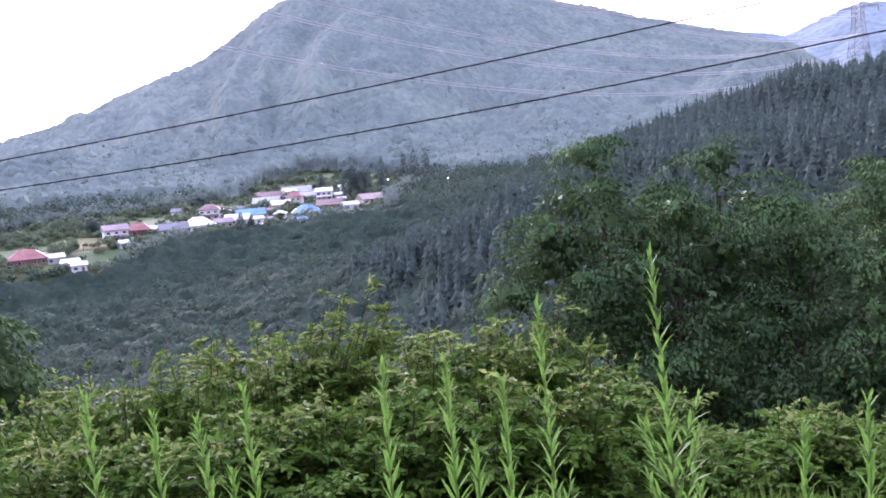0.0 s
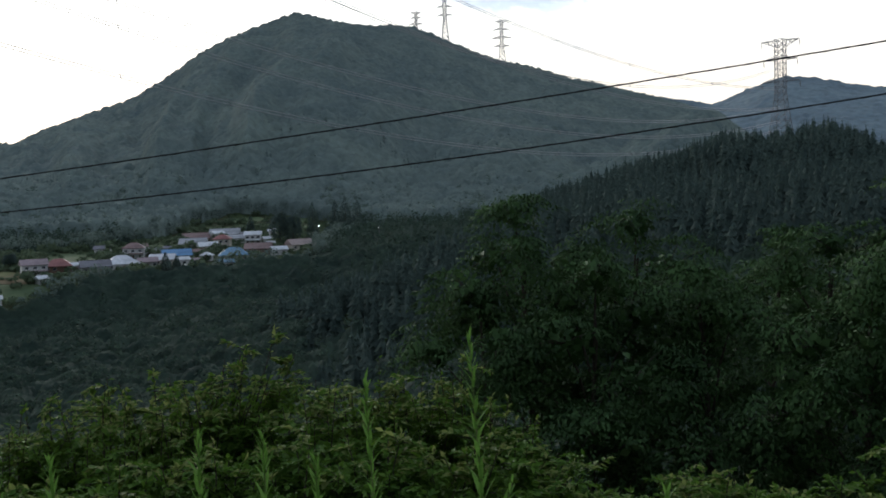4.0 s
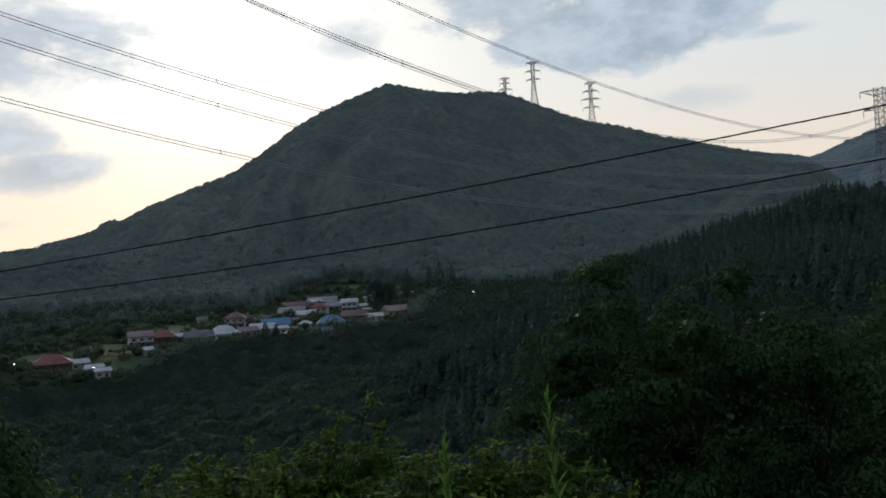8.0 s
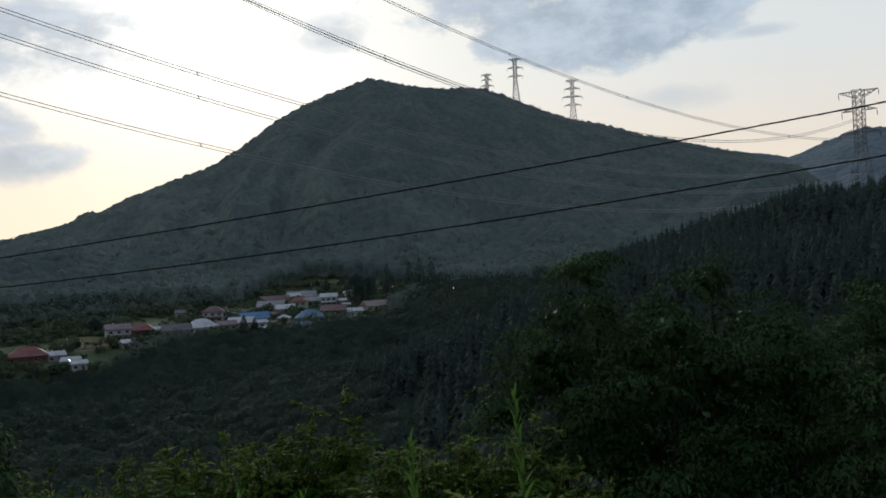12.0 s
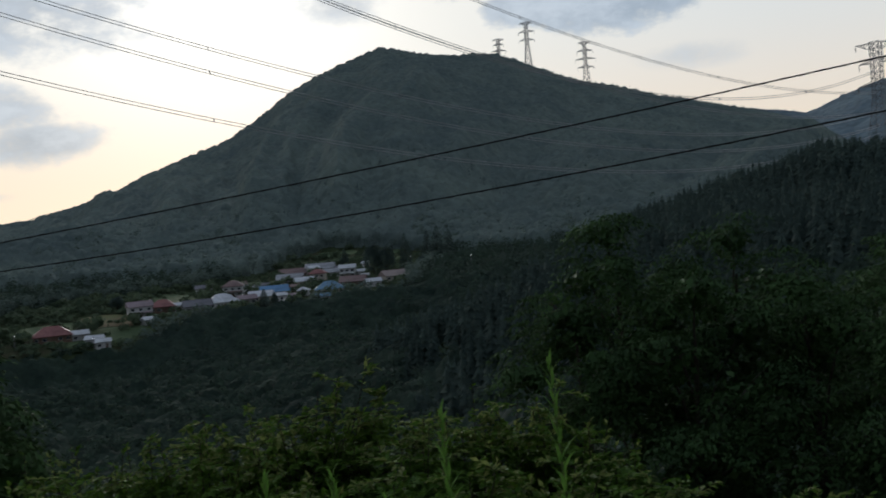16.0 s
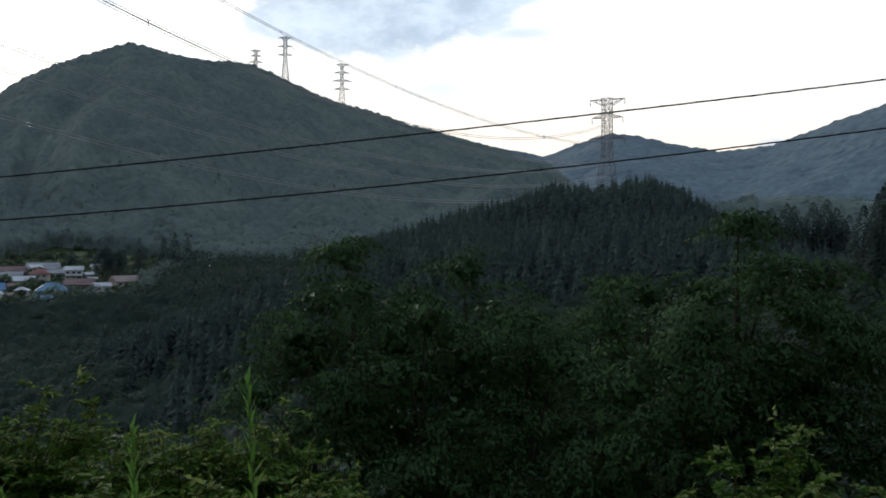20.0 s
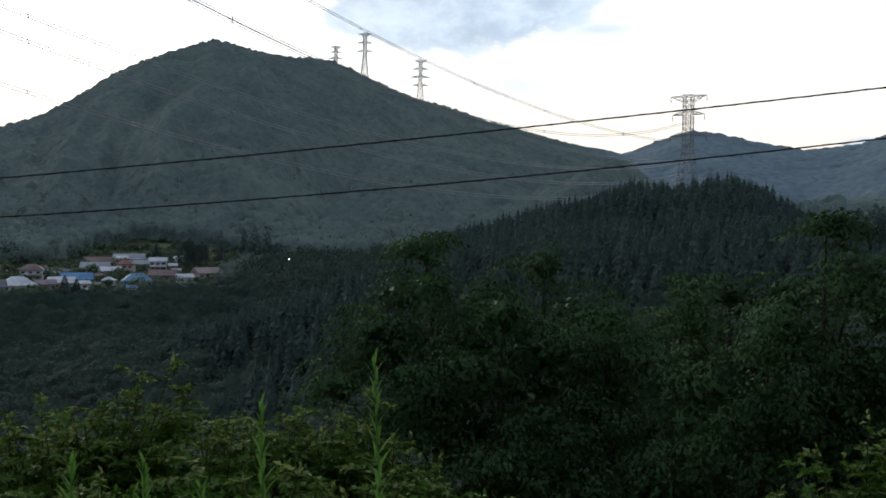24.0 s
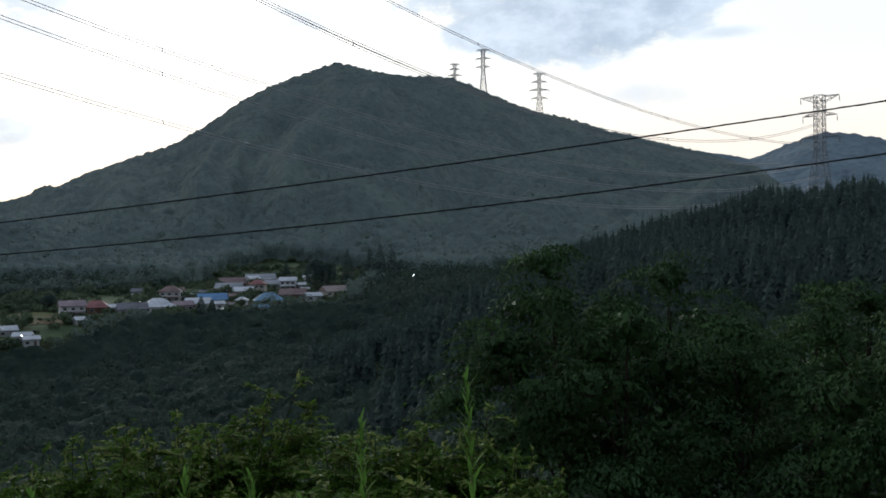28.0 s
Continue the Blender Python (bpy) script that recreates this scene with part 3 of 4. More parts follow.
    stuff("valley_canopy", canopy(np.arange(-13, 33, 0.15), np.arange(146, 432, 1.05), 6.8, 3.6, 2.0, low_land, 0.5, 1.4), M_BROAD,
          "closed broadleaf canopy on the valley sides below the village", "forest", True)
    stuff("valley_canopy", canopy(np.arange(-13, 33, 0.3), np.arange(430, 566, 2.4), 6.8, 2.6, 0.6, low_land, 0.4, 0.8), M_BROAD,
          "closed broadleaf canopy beside the village", "forest", True)
    for r0, r1, count, size in ((150, 300, 100, 0.12), (300, 565, 52, 0.15)):
        x, y, a, r = scatter(8.0, -42, 36, r0, r1, lambda a, r: ~open_land(a, r) & ~cedar_land(a, r))
        hh = np.where(open_land(a, r + 34), rng.uniform(4.0, 6.5, x.size), rng.uniform(8, 12.5, x.size))
        stuff("valley_forest", crowns(x, y, ground_z(x, y) - 0.4, hh, rng.uniform(3.2, 4.8, x.size), count, size, 0.75), M_BROAD,
              "mixed broadleaf forest on the valley sides below the village", "forest")
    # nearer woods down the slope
    # dark sheet beneath the crowns paints the shade seen through their gaps
    stuff("slope_shade_sheet", canopy(np.arange(-60, 51, 0.6), np.arange(50, 152, 1.4), 4.6, 2.0, 1.4), M_UNDER_SHADE, "leafy sheet below the road, darkened for the shade between the crowns", "forest", True)
    x, y, a, r = scatter(5.6, 1, 36, 44, 82)
    gz = ground_z(x, y)
    hh = np.clip(1.6 - r * np.tan(np.radians(rng.uniform(9.9, 12.0, x.size))) - gz, 4.0, 12.0)
    stuff("young_trees", crowns(x, y, gz - 0.4, hh, rng.uniform(2.2, 3.6, x.size), 700, 0.06, 0.6), M_SLOPE,
          "rounded dark green young trees halfway down the slope", "forest")
    x, y, a, r = scatter(6.0, -60, 50, 52, 152, lambda a, r: (a < 1) | (a > 36) | (r > 80))
    stuff("slope_woods", crowns(x, y, ground_z(x, y) - 0.5, rng.uniform(4.5, 8, x.size), rng.uniform(2.6, 4.0, x.size), 120, 0.15, 0.7), M_BROAD,
          "leafy young trees crowding the slope below the road", "forest")
    # cedar stands
    x, y, a, r = scatter(4.9, -40, 10, 205, 560, lambda a, r: cedar_land(a, r))
    stuff("cedar_forest", conifers(x, y, ground_z(x, y), rng.uniform(10, 14, x.size) + 3 * rng.uniform(0, 1, x.size) ** 3, rng.uniform(2.3, 3.2, x.size), 7, 6, 2.1), M_CEDAR,
          "dense dark cedar plantation on the ridge across the valley", "forest")


def noise_at(a, r):
    return np.array([noise.noise(polar(p, q) / 110.0) for p, q in zip(a, r)])


build_woods()


# ---------------------------------------------------------------- village: fields, houses, lamps, trees
def field(az0, az1, r0, r1, mt, label, lift=0.35, n=14):
    """A patch of worked land that lies on the slope."""
    v, f = [], []
    for i in range(n + 1):
        for j in range(n + 1):
            u, w = i / n, j / n
            a = az0 + (az1 - az0) * u + 0.12 * math.sin(7 * w + az0)
            r = r0 + (r1 - r0) * w + 3.0 * math.sin(5 * u + r0)
            v.append(on_land(a, r, lift if 0 < i < n and 0 < j < n else -0.3))
    for i in range(n):
        for j in range(n):
            q = i * (n + 1) + j
            f.append((q, q + 1, q + n + 2, q + n + 1)[::-1])
    ob = new("field", mesh_np("field", v, f, mt, smooth=True))
    tagged(ob, label, "field", "fields round the village", "structure")


FIELDS = [(19.6, 22.6, 432, 462, M_SOIL, "dry tan field beside the village"), (18.6, 24.2, 408, 430, M_FIELD, "green meadow below the tan field"),
          (16.2, 18.8, 468, 512, M_FIELD, "pale grass slope behind the village"), (11.6, 15.0, 500, 530, M_FIELD, "grass strip behind the houses"),
          (7.6, 10.2, 598, 612, M_FIELD, "green terrace field above the village"), (3.8, 6.6, 594, 608, M_FIELD, "light green terrace field above the village"),
          (4.4, 6.2, 618, 634, M_FIELD, "upper terrace field under the woods"), (7.0, 9.4, 624, 642, M_FIELD, "upper green field under the woods"), (2.0, 3.2, 586, 602, M_FIELD, "small light field beside the tall cedars"),
          (2.6, 4.0, 520, 560, M_FIELD, "grass plot beside the last house"), (22.8, 26.8, 428, 452, M_FIELD, "meadow at the village edge")]
for row in FIELDS:
    field(*row)

# roof colours are greyed to carry the haze over the village
ROOFS = {
    "white": ((0.42, 0.44, 0.46), (0.58, 0.59, 0.61)), "grey": ((0.22, 0.23, 0.25), (0.33, 0.34, 0.35)), "blue": ((0.09, 0.19, 0.33), (0.13, 0.25, 0.41)),
    "steel-blue": ((0.11, 0.195, 0.28), (0.15, 0.25, 0.34)), "red": ((0.19, 0.085, 0.08), (0.26, 0.12, 0.11)), "brown": ((0.15, 0.10, 0.095), (0.21, 0.15, 0.14)),
    "mauve": ((0.20, 0.155, 0.165), (0.27, 0.215, 0.225)), "dark grey": ((0.11, 0.11, 0.125), (0.16, 0.16, 0.175)), "tan": ((0.22, 0.175, 0.16), (0.29, 0.235, 0.215)),
}
ROOF_MATS = {k: material("metal_roof_" + k.replace(" ", "_").replace("-", "_"), a, b, 0.45, 0.9, metal=0.1, bump=0.1, dirt=tuple(c * 0.7 for c in a)) for k, (a, b) in ROOFS.items()}
WALLS = {k: material("plaster_" + k, a, b, 0.85, 0.8, dirt=tuple(c * 0.75 for c in a)) for k, (a, b) in
         {"white": ((0.46, 0.46, 0.45), (0.6, 0.6, 0.59)), "cream": ((0.36, 0.33, 0.28), (0.46, 0.43, 0.37)), "brown": ((0.12, 0.08, 0.06), (0.20, 0.14, 0.10)),
          "grey": ((0.28, 0.28, 0.28), (0.40, 0.40, 0.40))}.items()}


def roof_mesh(w, d, rise, over, hip, thick=0.22):
    """A solid roof: eaves, two slopes, and gables or hips."""
    x, y = w / 2 + over, d / 2 + over
    i = min(x - 0.3, y * 0.9) if hip else 0.0
    bm = bmesh.new()
    lower = [bm.verts.new(c) for c in ((-x, -y, 0), (x, -y, 0), (x, y, 0), (-x, y, 0))]
    upper = [bm.verts.new((c.co.x, c.co.y, thick)) for c in lower]
    ridge = [bm.verts.new((-x + i, 0, rise + thick)), bm.verts.new((x - i, 0, rise + thick))]
    bm.faces.new(lower[::-1])
    for k in range(4):
        bm.faces.new((lower[k], lower[(k + 1) % 4], upper[(k + 1) % 4], upper[k]))
    a, b, c, e = upper
    bm.faces.new((a, b, ridge[1], ridge[0]))
    bm.faces.new((c, e, ridge[0], ridge[1]))
    bm.faces.new((b, c, ridge[1]))
    bm.faces.new((e, a, ridge[0]))
    return bm


def house(az, r, w, roof, wall="white", storeys=1, hip=False, turn=0.0, d=None, gable=False):
    d = d or min(10.0, max(4.0, w * 0.74))
    h = 2.45 * storeys
    words = {"red": "red", "blue": "bright blue", "white": "pale", "grey": "grey"}.get(roof, roof)
    home = thing("house" if w > 6 else "shed", on_land(az, r, -0.3), "%s house with %s plaster walls and a %s metal roof" % ("two-storey" if storeys > 1 else "low", wall, words)
                 if w > 6 else "small shed with %s walls and a %s metal roof" % (wall, words), "house" if w > 6 else "shed", "houses of the village", rz=az + turn)
    part("wall", box((-w / 2, -d / 2, -1.6), (w / 2, d / 2, h)), WALLS[wall], home)
    rise = d * (0.36 if hip else 0.30)
    rf = part("roof", roof_mesh(w, d, rise, 0.6, hip), ROOF_MATS[roof], home)
    rf.location.z = h
    cap = part("ridge_cap", box((-w * (0.12 if hip else 0.5), -0.18, 0), (w * (0.12 if hip else 0.5), 0.18, 0.16)), ROOF_MATS[roof], rf)
    cap.location.z = rise + 0.16
    if storeys > 1 and w > 8:
        low = part("porch_roof", roof_mesh(w * 0.95, 1.6, 0.35, 0.1, False, 0.12), ROOF_MATS[roof], home)
        low.location = (0, -d / 2 - 0.7, 2.35)
    n = max(1, int(w / 2.6))
    for s in range(storeys):
        for k in range(n):
            x = (k + 0.5) / n * w - w / 2
            if s == 0 and k == n // 2:
                dr = part("door", box((x - 0.5, -d / 2 - 0.05, 0.0), (x + 0.5, -d / 2 + 0.05, 1.85)), WALLS["brown"], home)
                continue
            win = part("window", box((x - 0.75, -d / 2 - 0.06, 0.8 + 2.45 * s), (x + 0.75, -d / 2 + 0.04, 1.9 + 2.45 * s)), M_FRAME, home)
            part("pane", box((x - 0.67, -d / 2 - 0.08, 0.87 + 2.45 * s), (x + 0.67, -d / 2 - 0.055, 1.83 + 2.45 * s)), M_GLASS, win)
    return home


HOUSES = [
    (14.91, 453, 13.5, "white", "white", 1, True, 10), (14.23, 480, 9.4, "brown", "white", 2, True, -8), (13.53, 455, 8.1, "mauve", "grey", 1, False, 5),
    (13.32, 487, 6.5, "white", "white", 1, False, 15), (12.71, 459, 10.6, "white", "cream", 1, False, -12), (11.94, 468, 12.4, "blue", "white", 1, False, 6),
    (11.62, 441, 4.6, "white", "white", 2, False, 20), (11.06, 451, 5.4, "mauve", "white", 1, False, 0), (10.28, 464, 4.8, "white", "white", 1, True, -20),
    (10.66, 476, 5.5, "brown", "brown", 1, False, 10), (10.98, 508, 12.8, "grey", "white", 1, False, -6), (10.2, 496, 8.9, "white", "cream", 1, False, 12),
    (9.37, 504, 7.9, "red", "cream", 2, True, -15), (10.83, 534, 13.0, "brown", "brown", 1, False, 8), (9.65, 533, 5.9, "white", "white", 2, False, 30),
    (9.2, 552, 15.5, "grey", "grey", 1, False, -4), (8.5, 528, 8.8, "grey", "white", 1, False, 10), (7.64, 519, 8.1, "white", "white", 2, False, -5),
    (6.82, 520, 4.5, "white", "white", 1, False, 10), (6.66, 497, 3.6, "white", "white", 1, False, 0), (8.76, 463, 13.0, "steel-blue", "cream", 1, True, 0),
    (9.2, 444, 5.6, "steel-blue", "white", 1, False, 8), (7.35, 479, 12.0, "brown", "brown", 1, False, -10), (6.2, 473, 7.0, "white", "white", 1, False, 12),
    (4.98, 488, 12.0, "tan", "cream", 1, False, 24), (6.55, 560, 4.2, "white", "white", 1, False, 0), (16.3, 449, 12.0, "dark grey", "grey", 1, False, 4),
    (15.86, 503, 7.3, "dark grey", "white", 1, False, -12), (19.45, 449, 10.0, "mauve", "white", 2, False, 8), (18.2, 457, 11.0, "red", "brown", 1, True, -4),
    (19.1, 430, 3.7, "white", "white", 1, False, 25), (24.1, 420, 14.5, "red", "brown", 1, True, 0), (22.75, 419, 6.8, "white", "grey", 1, False, 10),
    (21.95, 411, 6.4, "white", "grey", 1, False, -8), (21.55, 407, 5.6, "white", "white", 1, False, 5), (13.9, 506, 6.6, "brown", "grey", 1, False, 10),
    (12.3, 492, 5.2, "dark grey", "white", 1, False, -20), (17.3, 455, 4.4, "white", "white", 1, False, 10), (8.0, 545, 6.2, "dark grey", "white", 1, False, 10),
]
for row in HOUSES:
    house(*row)


def street_lamp(az, el, r):
    """A lamp on a concrete pole whose light is seen at the given elevation."""
    x, y, z = on_land(az, r)
    top = max(1.6 + r * math.tan(radians(el)) - z, 3.0)
    lamp = thing("street_lamp", (x, y, z - 0.2), "grey street lamp with a lit white bulb on a concrete pole", "lamp", "street lamps", rz=az)
    part("pole", tube([(0, 0, 0), (0, 0, top * 0.5), (0, 0, top + 0.6)], [0.18, 0.15, 0.11], 8), M_POLE, lamp)
    part("arm", tube([(0, 0, top + 0.3), (0, -0.7, top + 0.45), (0, -1.2, top + 0.35)], [0.05, 0.05, 0.05], 6), M_STEEL, lamp)
    part("shade", tube([(0, -1.2, top + 0.35), (0, -1.2, top + 0.2)], [0.12, 0.5], 10), M_STEEL, lamp)
    bm = bmesh.new()
    bmesh.ops.create_icosphere(bm, subdivisions=2, radius=0.13)
    bmesh.ops.translate(bm, verts=bm.verts, vec=(0, -1.2, top - 0.1))
    part("bulb", bm, M_LAMP, lamp, "lit bulb")


for az, el, r in ((0.36, -1.83, 470), (3.9, -1.64, 530), (26.0, -4.08, 410), (9.2, -2.05, 528), (11.35, -3.7, 440), (22.0, -4.62, 402)):
    street_lamp(az, el, r)


def cedar_crown(height, width, seed, count=2000):
    """A dense, narrow crown of short hanging sprays: verts, triangles, soft normals."""
    g = np.random.default_rng(seed)
    u = 0.06 + 0.94 * g.uniform(size=count) ** 1.15
    a = g.uniform(0, 2 * np.pi, count)
    lobe = 1 + 0.16 * np.sin(3 * a + seed + 7 * u) + 0.10 * np.sin(5 * a - 19 * u)
    r = width / 2 * np.clip(1 - u ** 2.3, 0.0, 1) ** 0.8 * lobe * g.uniform(0.25, 1.0, count) ** 0.6 + 0.12
    p = np.stack([np.cos(a) * r, np.sin(a) * r, u * height], 1)
    ray = np.stack([np.cos(a), np.sin(a), 0 * a], 1)
    d = unit(ray * 0.8 + g.normal(size=p.shape) * 0.35 + [0, 0, -0.25])
    n = unit(ray * 0.7 + g.normal(size=p.shape) * 0.3 + [0, 0, 0.6])
    L = g.uniform(0.8, 1.5, count) * (0.5 + height / 40) * (1.15 - 0.8 * u)
    v, f = leaves(p - d * L[:, None] * 0.5, d, n, L, L * 0.55)
    return faced(v, f, np.repeat(unit(n + ray * 0.6), 4, 0))


def standing_tree(az, r, height, width, kind, label):
    x, y, z = on_land(az, r)
    one = np.array([0.0])
    t = thing("cedar_tree" if kind == "cedar" else "round_tree", (x, y, z), label, "tree", "trees in the village")
    part("trunk", tube([(0, 0, -0.5), (0, 0, height * 0.4), (0, 0, height * 0.8)], [0.32, 0.24, 0.1], 7), M_BARK, t)
    if kind == "cedar":
        part("crown", cedar_crown(height, width, int(az * 31), 1500), M_CEDAR, t)
    else:
        part("crown", crowns(one, one, one, one + height, one + width / 2, 1800, 0.07, 0.4), M_CEDAR, t)


for row in ((6.1, 498, 18.5, 13, "round", "large dark round-crowned tree among the houses"), (5.35, 500, 17.0, 12, "round", "large dark round-crowned tree among the houses"),
            (4.2, 512, 21.0, 7.0, "cedar", "tall dark cedar beside the houses"), (12.55, 434, 9.5, 4.2, "cedar", "pointed young cedar in front of the houses"),
            (11.95, 433, 8.0, 4.0, "cedar", "pointed young cedar in front of the houses"), (11.0, 432, 6.0, 3.4, "cedar", "small pointed cedar in front of the houses"),
            (7.75, 572, 10.5, 5, "cedar", "dark cedar standing in the fields"), (2.9, 540, 19, 7, "cedar", "tall dark cedar at the village edge"), (2.3, 546, 21, 8, "cedar", "tall dark cedar at the village edge"), (1.6, 548, 18, 8, "cedar", "tall dark cedar at the village edge"),
            (3.3, 505, 9, 7, "round", "round tree at the village edge"), (20.6, 470, 7, 8, "round", "spreading tree on the bank above the field")):
    standing_tree(*row)


def big_cedar(az, r, height, width):
    x, y, z = on_land(az, r)
    t = thing("cedar_tree", (x, y, z), "tall dark cedar in a stand beyond the slope", "tree", "cedar stand")
    part("trunk", tube([(0, 0, -0.5), (0, 0, height * 0.4), (0, 0, height * 0.8)], [0.35, 0.26, 0.1], 7), M_BARK, t)
    part("crown", cedar_crown(height, width, int(4000 + az * 37 + r)), M_CEDAR, t)


def cedar_stands():
    g = random.Random(12)
    for az, r, el in [(-31.6, 330, 1.5), (-32.2, 335, 1.75), (-32.9, 328, 1.6), (-33.6, 332, 1.8), (-34.3, 330, 1.95), (-34.9, 336, 1.5), (-35.4, 331, 1.1),
                      (-36.6, 215, 1.6), (-37.1, 210, 2.6), (-37.6, 213, 3.0), (-38.1, 208, 3.5), (-38.6, 212, 4.0), (-39.2, 209, 3.9), (-39.7, 211, 4.4),
                      (-40.3, 207, 4.6), (-40.9, 212, 4.4), (-41.6, 210, 4.9), (-42.4, 209, 4.7), (-43.2, 212, 5.0), (-44.0, 208, 4.6)]:
        for k in range(2):
            q = r + k * 6
            a = az + g.uniform(-0.25, 0.25)
            z = on_land(a, q)[2]
            big_cedar(a, q, max(8.0, 1.6 + q * math.tan(radians(el - 0.35 * k)) - z), g.uniform(8.0, 12.0) * r / 270)


cedar_stands()


def build_gardens():
    hx = [(polar(a, r).x, polar(a, r).y, w) for a, r, w, *_ in HOUSES]

    def free(a, r):
        x, y = -np.sin(np.radians(a)) * r, np.cos(np.radians(a)) * r
        ok = open_land(a, r)
        for px, py, w in hx:
            ok &= np.hypot(x - px, y - py) > w * 0.52 + 1.2
        for a0, a1, r0, r1, *_ in FIELDS:
            ok &= ~((a > a0) & (a < a1) & (r > r0) & (r < r1)) | (np.sin(a * 9 + r * 0.4) + np.sin(a * 4.3 - r * 0.23) > 1.05)
        return ok
    x, y, a, r = scatter(4.8, 1, 28, 395, 660, free)
    h = rng.uniform(1.0, 3.2, x.size) * np.where(r > 545, 0.7, 1.0) + np.where(a > 15.5, 0.8, 0) + np.where(rng.uniform(size=x.size) < 0.16, rng.uniform(1.5, 3.5, x.size), 0)
    stuff("garden_shrubs", crowns(x, y, ground_z(x, y) - 0.3, h, h * 0.75 + 0.6, 40, 0.26), M_GARDEN, "shrubs, hedges and small fruit trees between houses and fields", "shrubs")


build_gardens()


# ---------------------------------------------------------------- pylons and lines
def pylon(az, r, top_z, arms, turn, waist, foot, w, label):
    """A lattice tower. arms: (drop below the top, half width, depth of the arm)."""
    x, y, z = on_land(az, r)
    H = top_z - z
    t = thing("transmission_tower", (x, y, z), label, "pylon", "transmission towers", rz=turn)

    def half(u):
        """Half the side of the body at a share of the height."""
        return foot + (waist - foot) * min(1.0, u / 0.55) if u < 0.55 else waist
    levels = [0.0, 0.12, 0.23, 0.33, 0.42, 0.5, 0.56] + [0.56 + 0.44 * k / 9 for k in range(1, 10)]
    for sx, sy in ((1, 1), (1, -1), (-1, 1), (-1, -1)):
        pts = [(sx * half(u), sy * half(u), u * H - (1.0 if u == 0 else 0)) for u in levels]
        part("leg", tube(pts, [w * 0.7] * len(pts), 4), M_STEEL, t)
    for face in range(4):
        rows = []
        c, s = math.cos(face * math.pi / 2), math.sin(face * math.pi / 2)

        def put(px, u):
            hx = half(u)
            qx, qy = px * hx, hx
            return (qx * c - qy * s, qx * s + qy * c, u * H)
        for u, v in zip(levels[:-1], levels[1:]):
            rows += [bar(put(-1, u), put(1, v), w * 0.55), bar(put(1, u), put(-1, v), w * 0.55), bar(put(-1, v), put(1, v), w * 0.55)]
        part("bracing", joined(rows), M_STEEL, t)
    for k, (drop, reach, depth) in enumerate(arms):
        zt = H - drop
        for side in (-1, 1):
            tip = (side * reach, 0, zt - (0 if k == 0 else 0.2))
            rows = []
            for sy in (-1, 1):
                hi, lo = (side * waist, sy * waist, zt), (side * waist, sy * waist, zt - depth)
                if k:
                    hi, lo = (side * waist, sy * waist, zt + depth * 0.7), (side * waist, sy * waist, zt - 0.2)
                rows += [bar(hi, tip, w * 0.75), bar(lo, tip, w * 0.75)]
                for q in (0.3, 0.6):
                    p1 = [a + (b - a) * q for a, b in zip(hi, tip)]
                    p2 = [a + (b - a) * (q - 0.2) for a, b in zip(lo, tip)]
                    p3 = [a + (b - a) * (q + 0.15) for a, b in zip(lo, tip)]
                    rows += [bar(p1, p2, w * 0.45), bar(p1, p3, w * 0.45)]
            arm = part("crossarm", joined(rows), M_STEEL, t)
            part("insulator", tube([(tip[0], 0, tip[2]), (tip[0], 0.4, tip[2] - 2.6), (tip[0], 0.8, tip[2] - 4.2)], [0.12, 0.28, 0.12], 6), M_CERAMIC, arm)


pylon(-22.55, 700, 97.5, [(0.8, 13.0, 4.2), (13.5, 11.5, 3.6), (28.0, 13.0, 3.4)], -44, 2.9, 8.0, 0.36, "tall galvanised lattice transmission tower behind the cedar ridge")
pylon(-7.13, 1392, 1.6 + 1392 * math.tan(radians(9.78)), [(0.8, 8.0, 3.0), (13.0, 11.0, 3.0), (24.5, 14.0, 3.0), (36.0, 11.5, 3.0)], -7, 2.3, 5.5, 0.5, "lattice transmission tower on the mountain shoulder")
pylon(-3.87, 1412, 1.6 + 1412 * math.tan(radians(11.2)), [(0.8, 9.0, 3.0), (14.0, 11.5, 3.0), (26.0, 11.0, 3.0)], -12, 2.3, 6.0, 0.5, "slender lattice transmission tower on the mountain crest")
pylon(-2.2, 1440, 1.6 + 1440 * math.tan(radians(10.42)), [(0.8, 7.5, 3.0), (9.0, 7.5, 3.0), (18.0, 10.5, 3.0)], -5, 2.0, 5.0, 0.45, "distant lattice transmission tower on the crest")

LINE_END, LINE_START = Vector((268.0, 646.5, 0.0)), Vector((-250.0, 100.0, 0.0))


def power_line(c, b, a):
    """Two sagging conductors side by side: height a + b u + c u u along the span."""
    along = (LINE_START - LINE_END).normalized()
    across = Vector((along.y, -along.x, 0))
    line = thing("power_line", tuple(LINE_END), "pair of sagging aluminium conductors with spacers spanning the valley", "power line", "transmission lines")
    us = np.linspace(0.0, 1.0, 61)
    for k in (-1, 1):
        pts = [(LINE_START - LINE_END) * float(u) + across * (k * 0.3) + Vector((0, 0, a + b * u + c * u * u + k * 0.55)) for u in us]
        part("conductor", tube([tuple(q) for q in pts], 0.085 + 0.070 * (1 - us), 5), M_WIRE, line)
    for u in (0.14, 0.27, 0.36, 0.47, 0.56, 0.66, 0.75, 0.86):
        m = (LINE_START - LINE_END) * u + Vector((0, 0, a + b * u + c * u * u))
        part("spacer", bar(tuple(m - across * 0.4 - Vector((0, 0, 0.7))), tuple(m + across * 0.4 + Vector((0, 0, 0.7))), 0.24), M_STEEL, line)


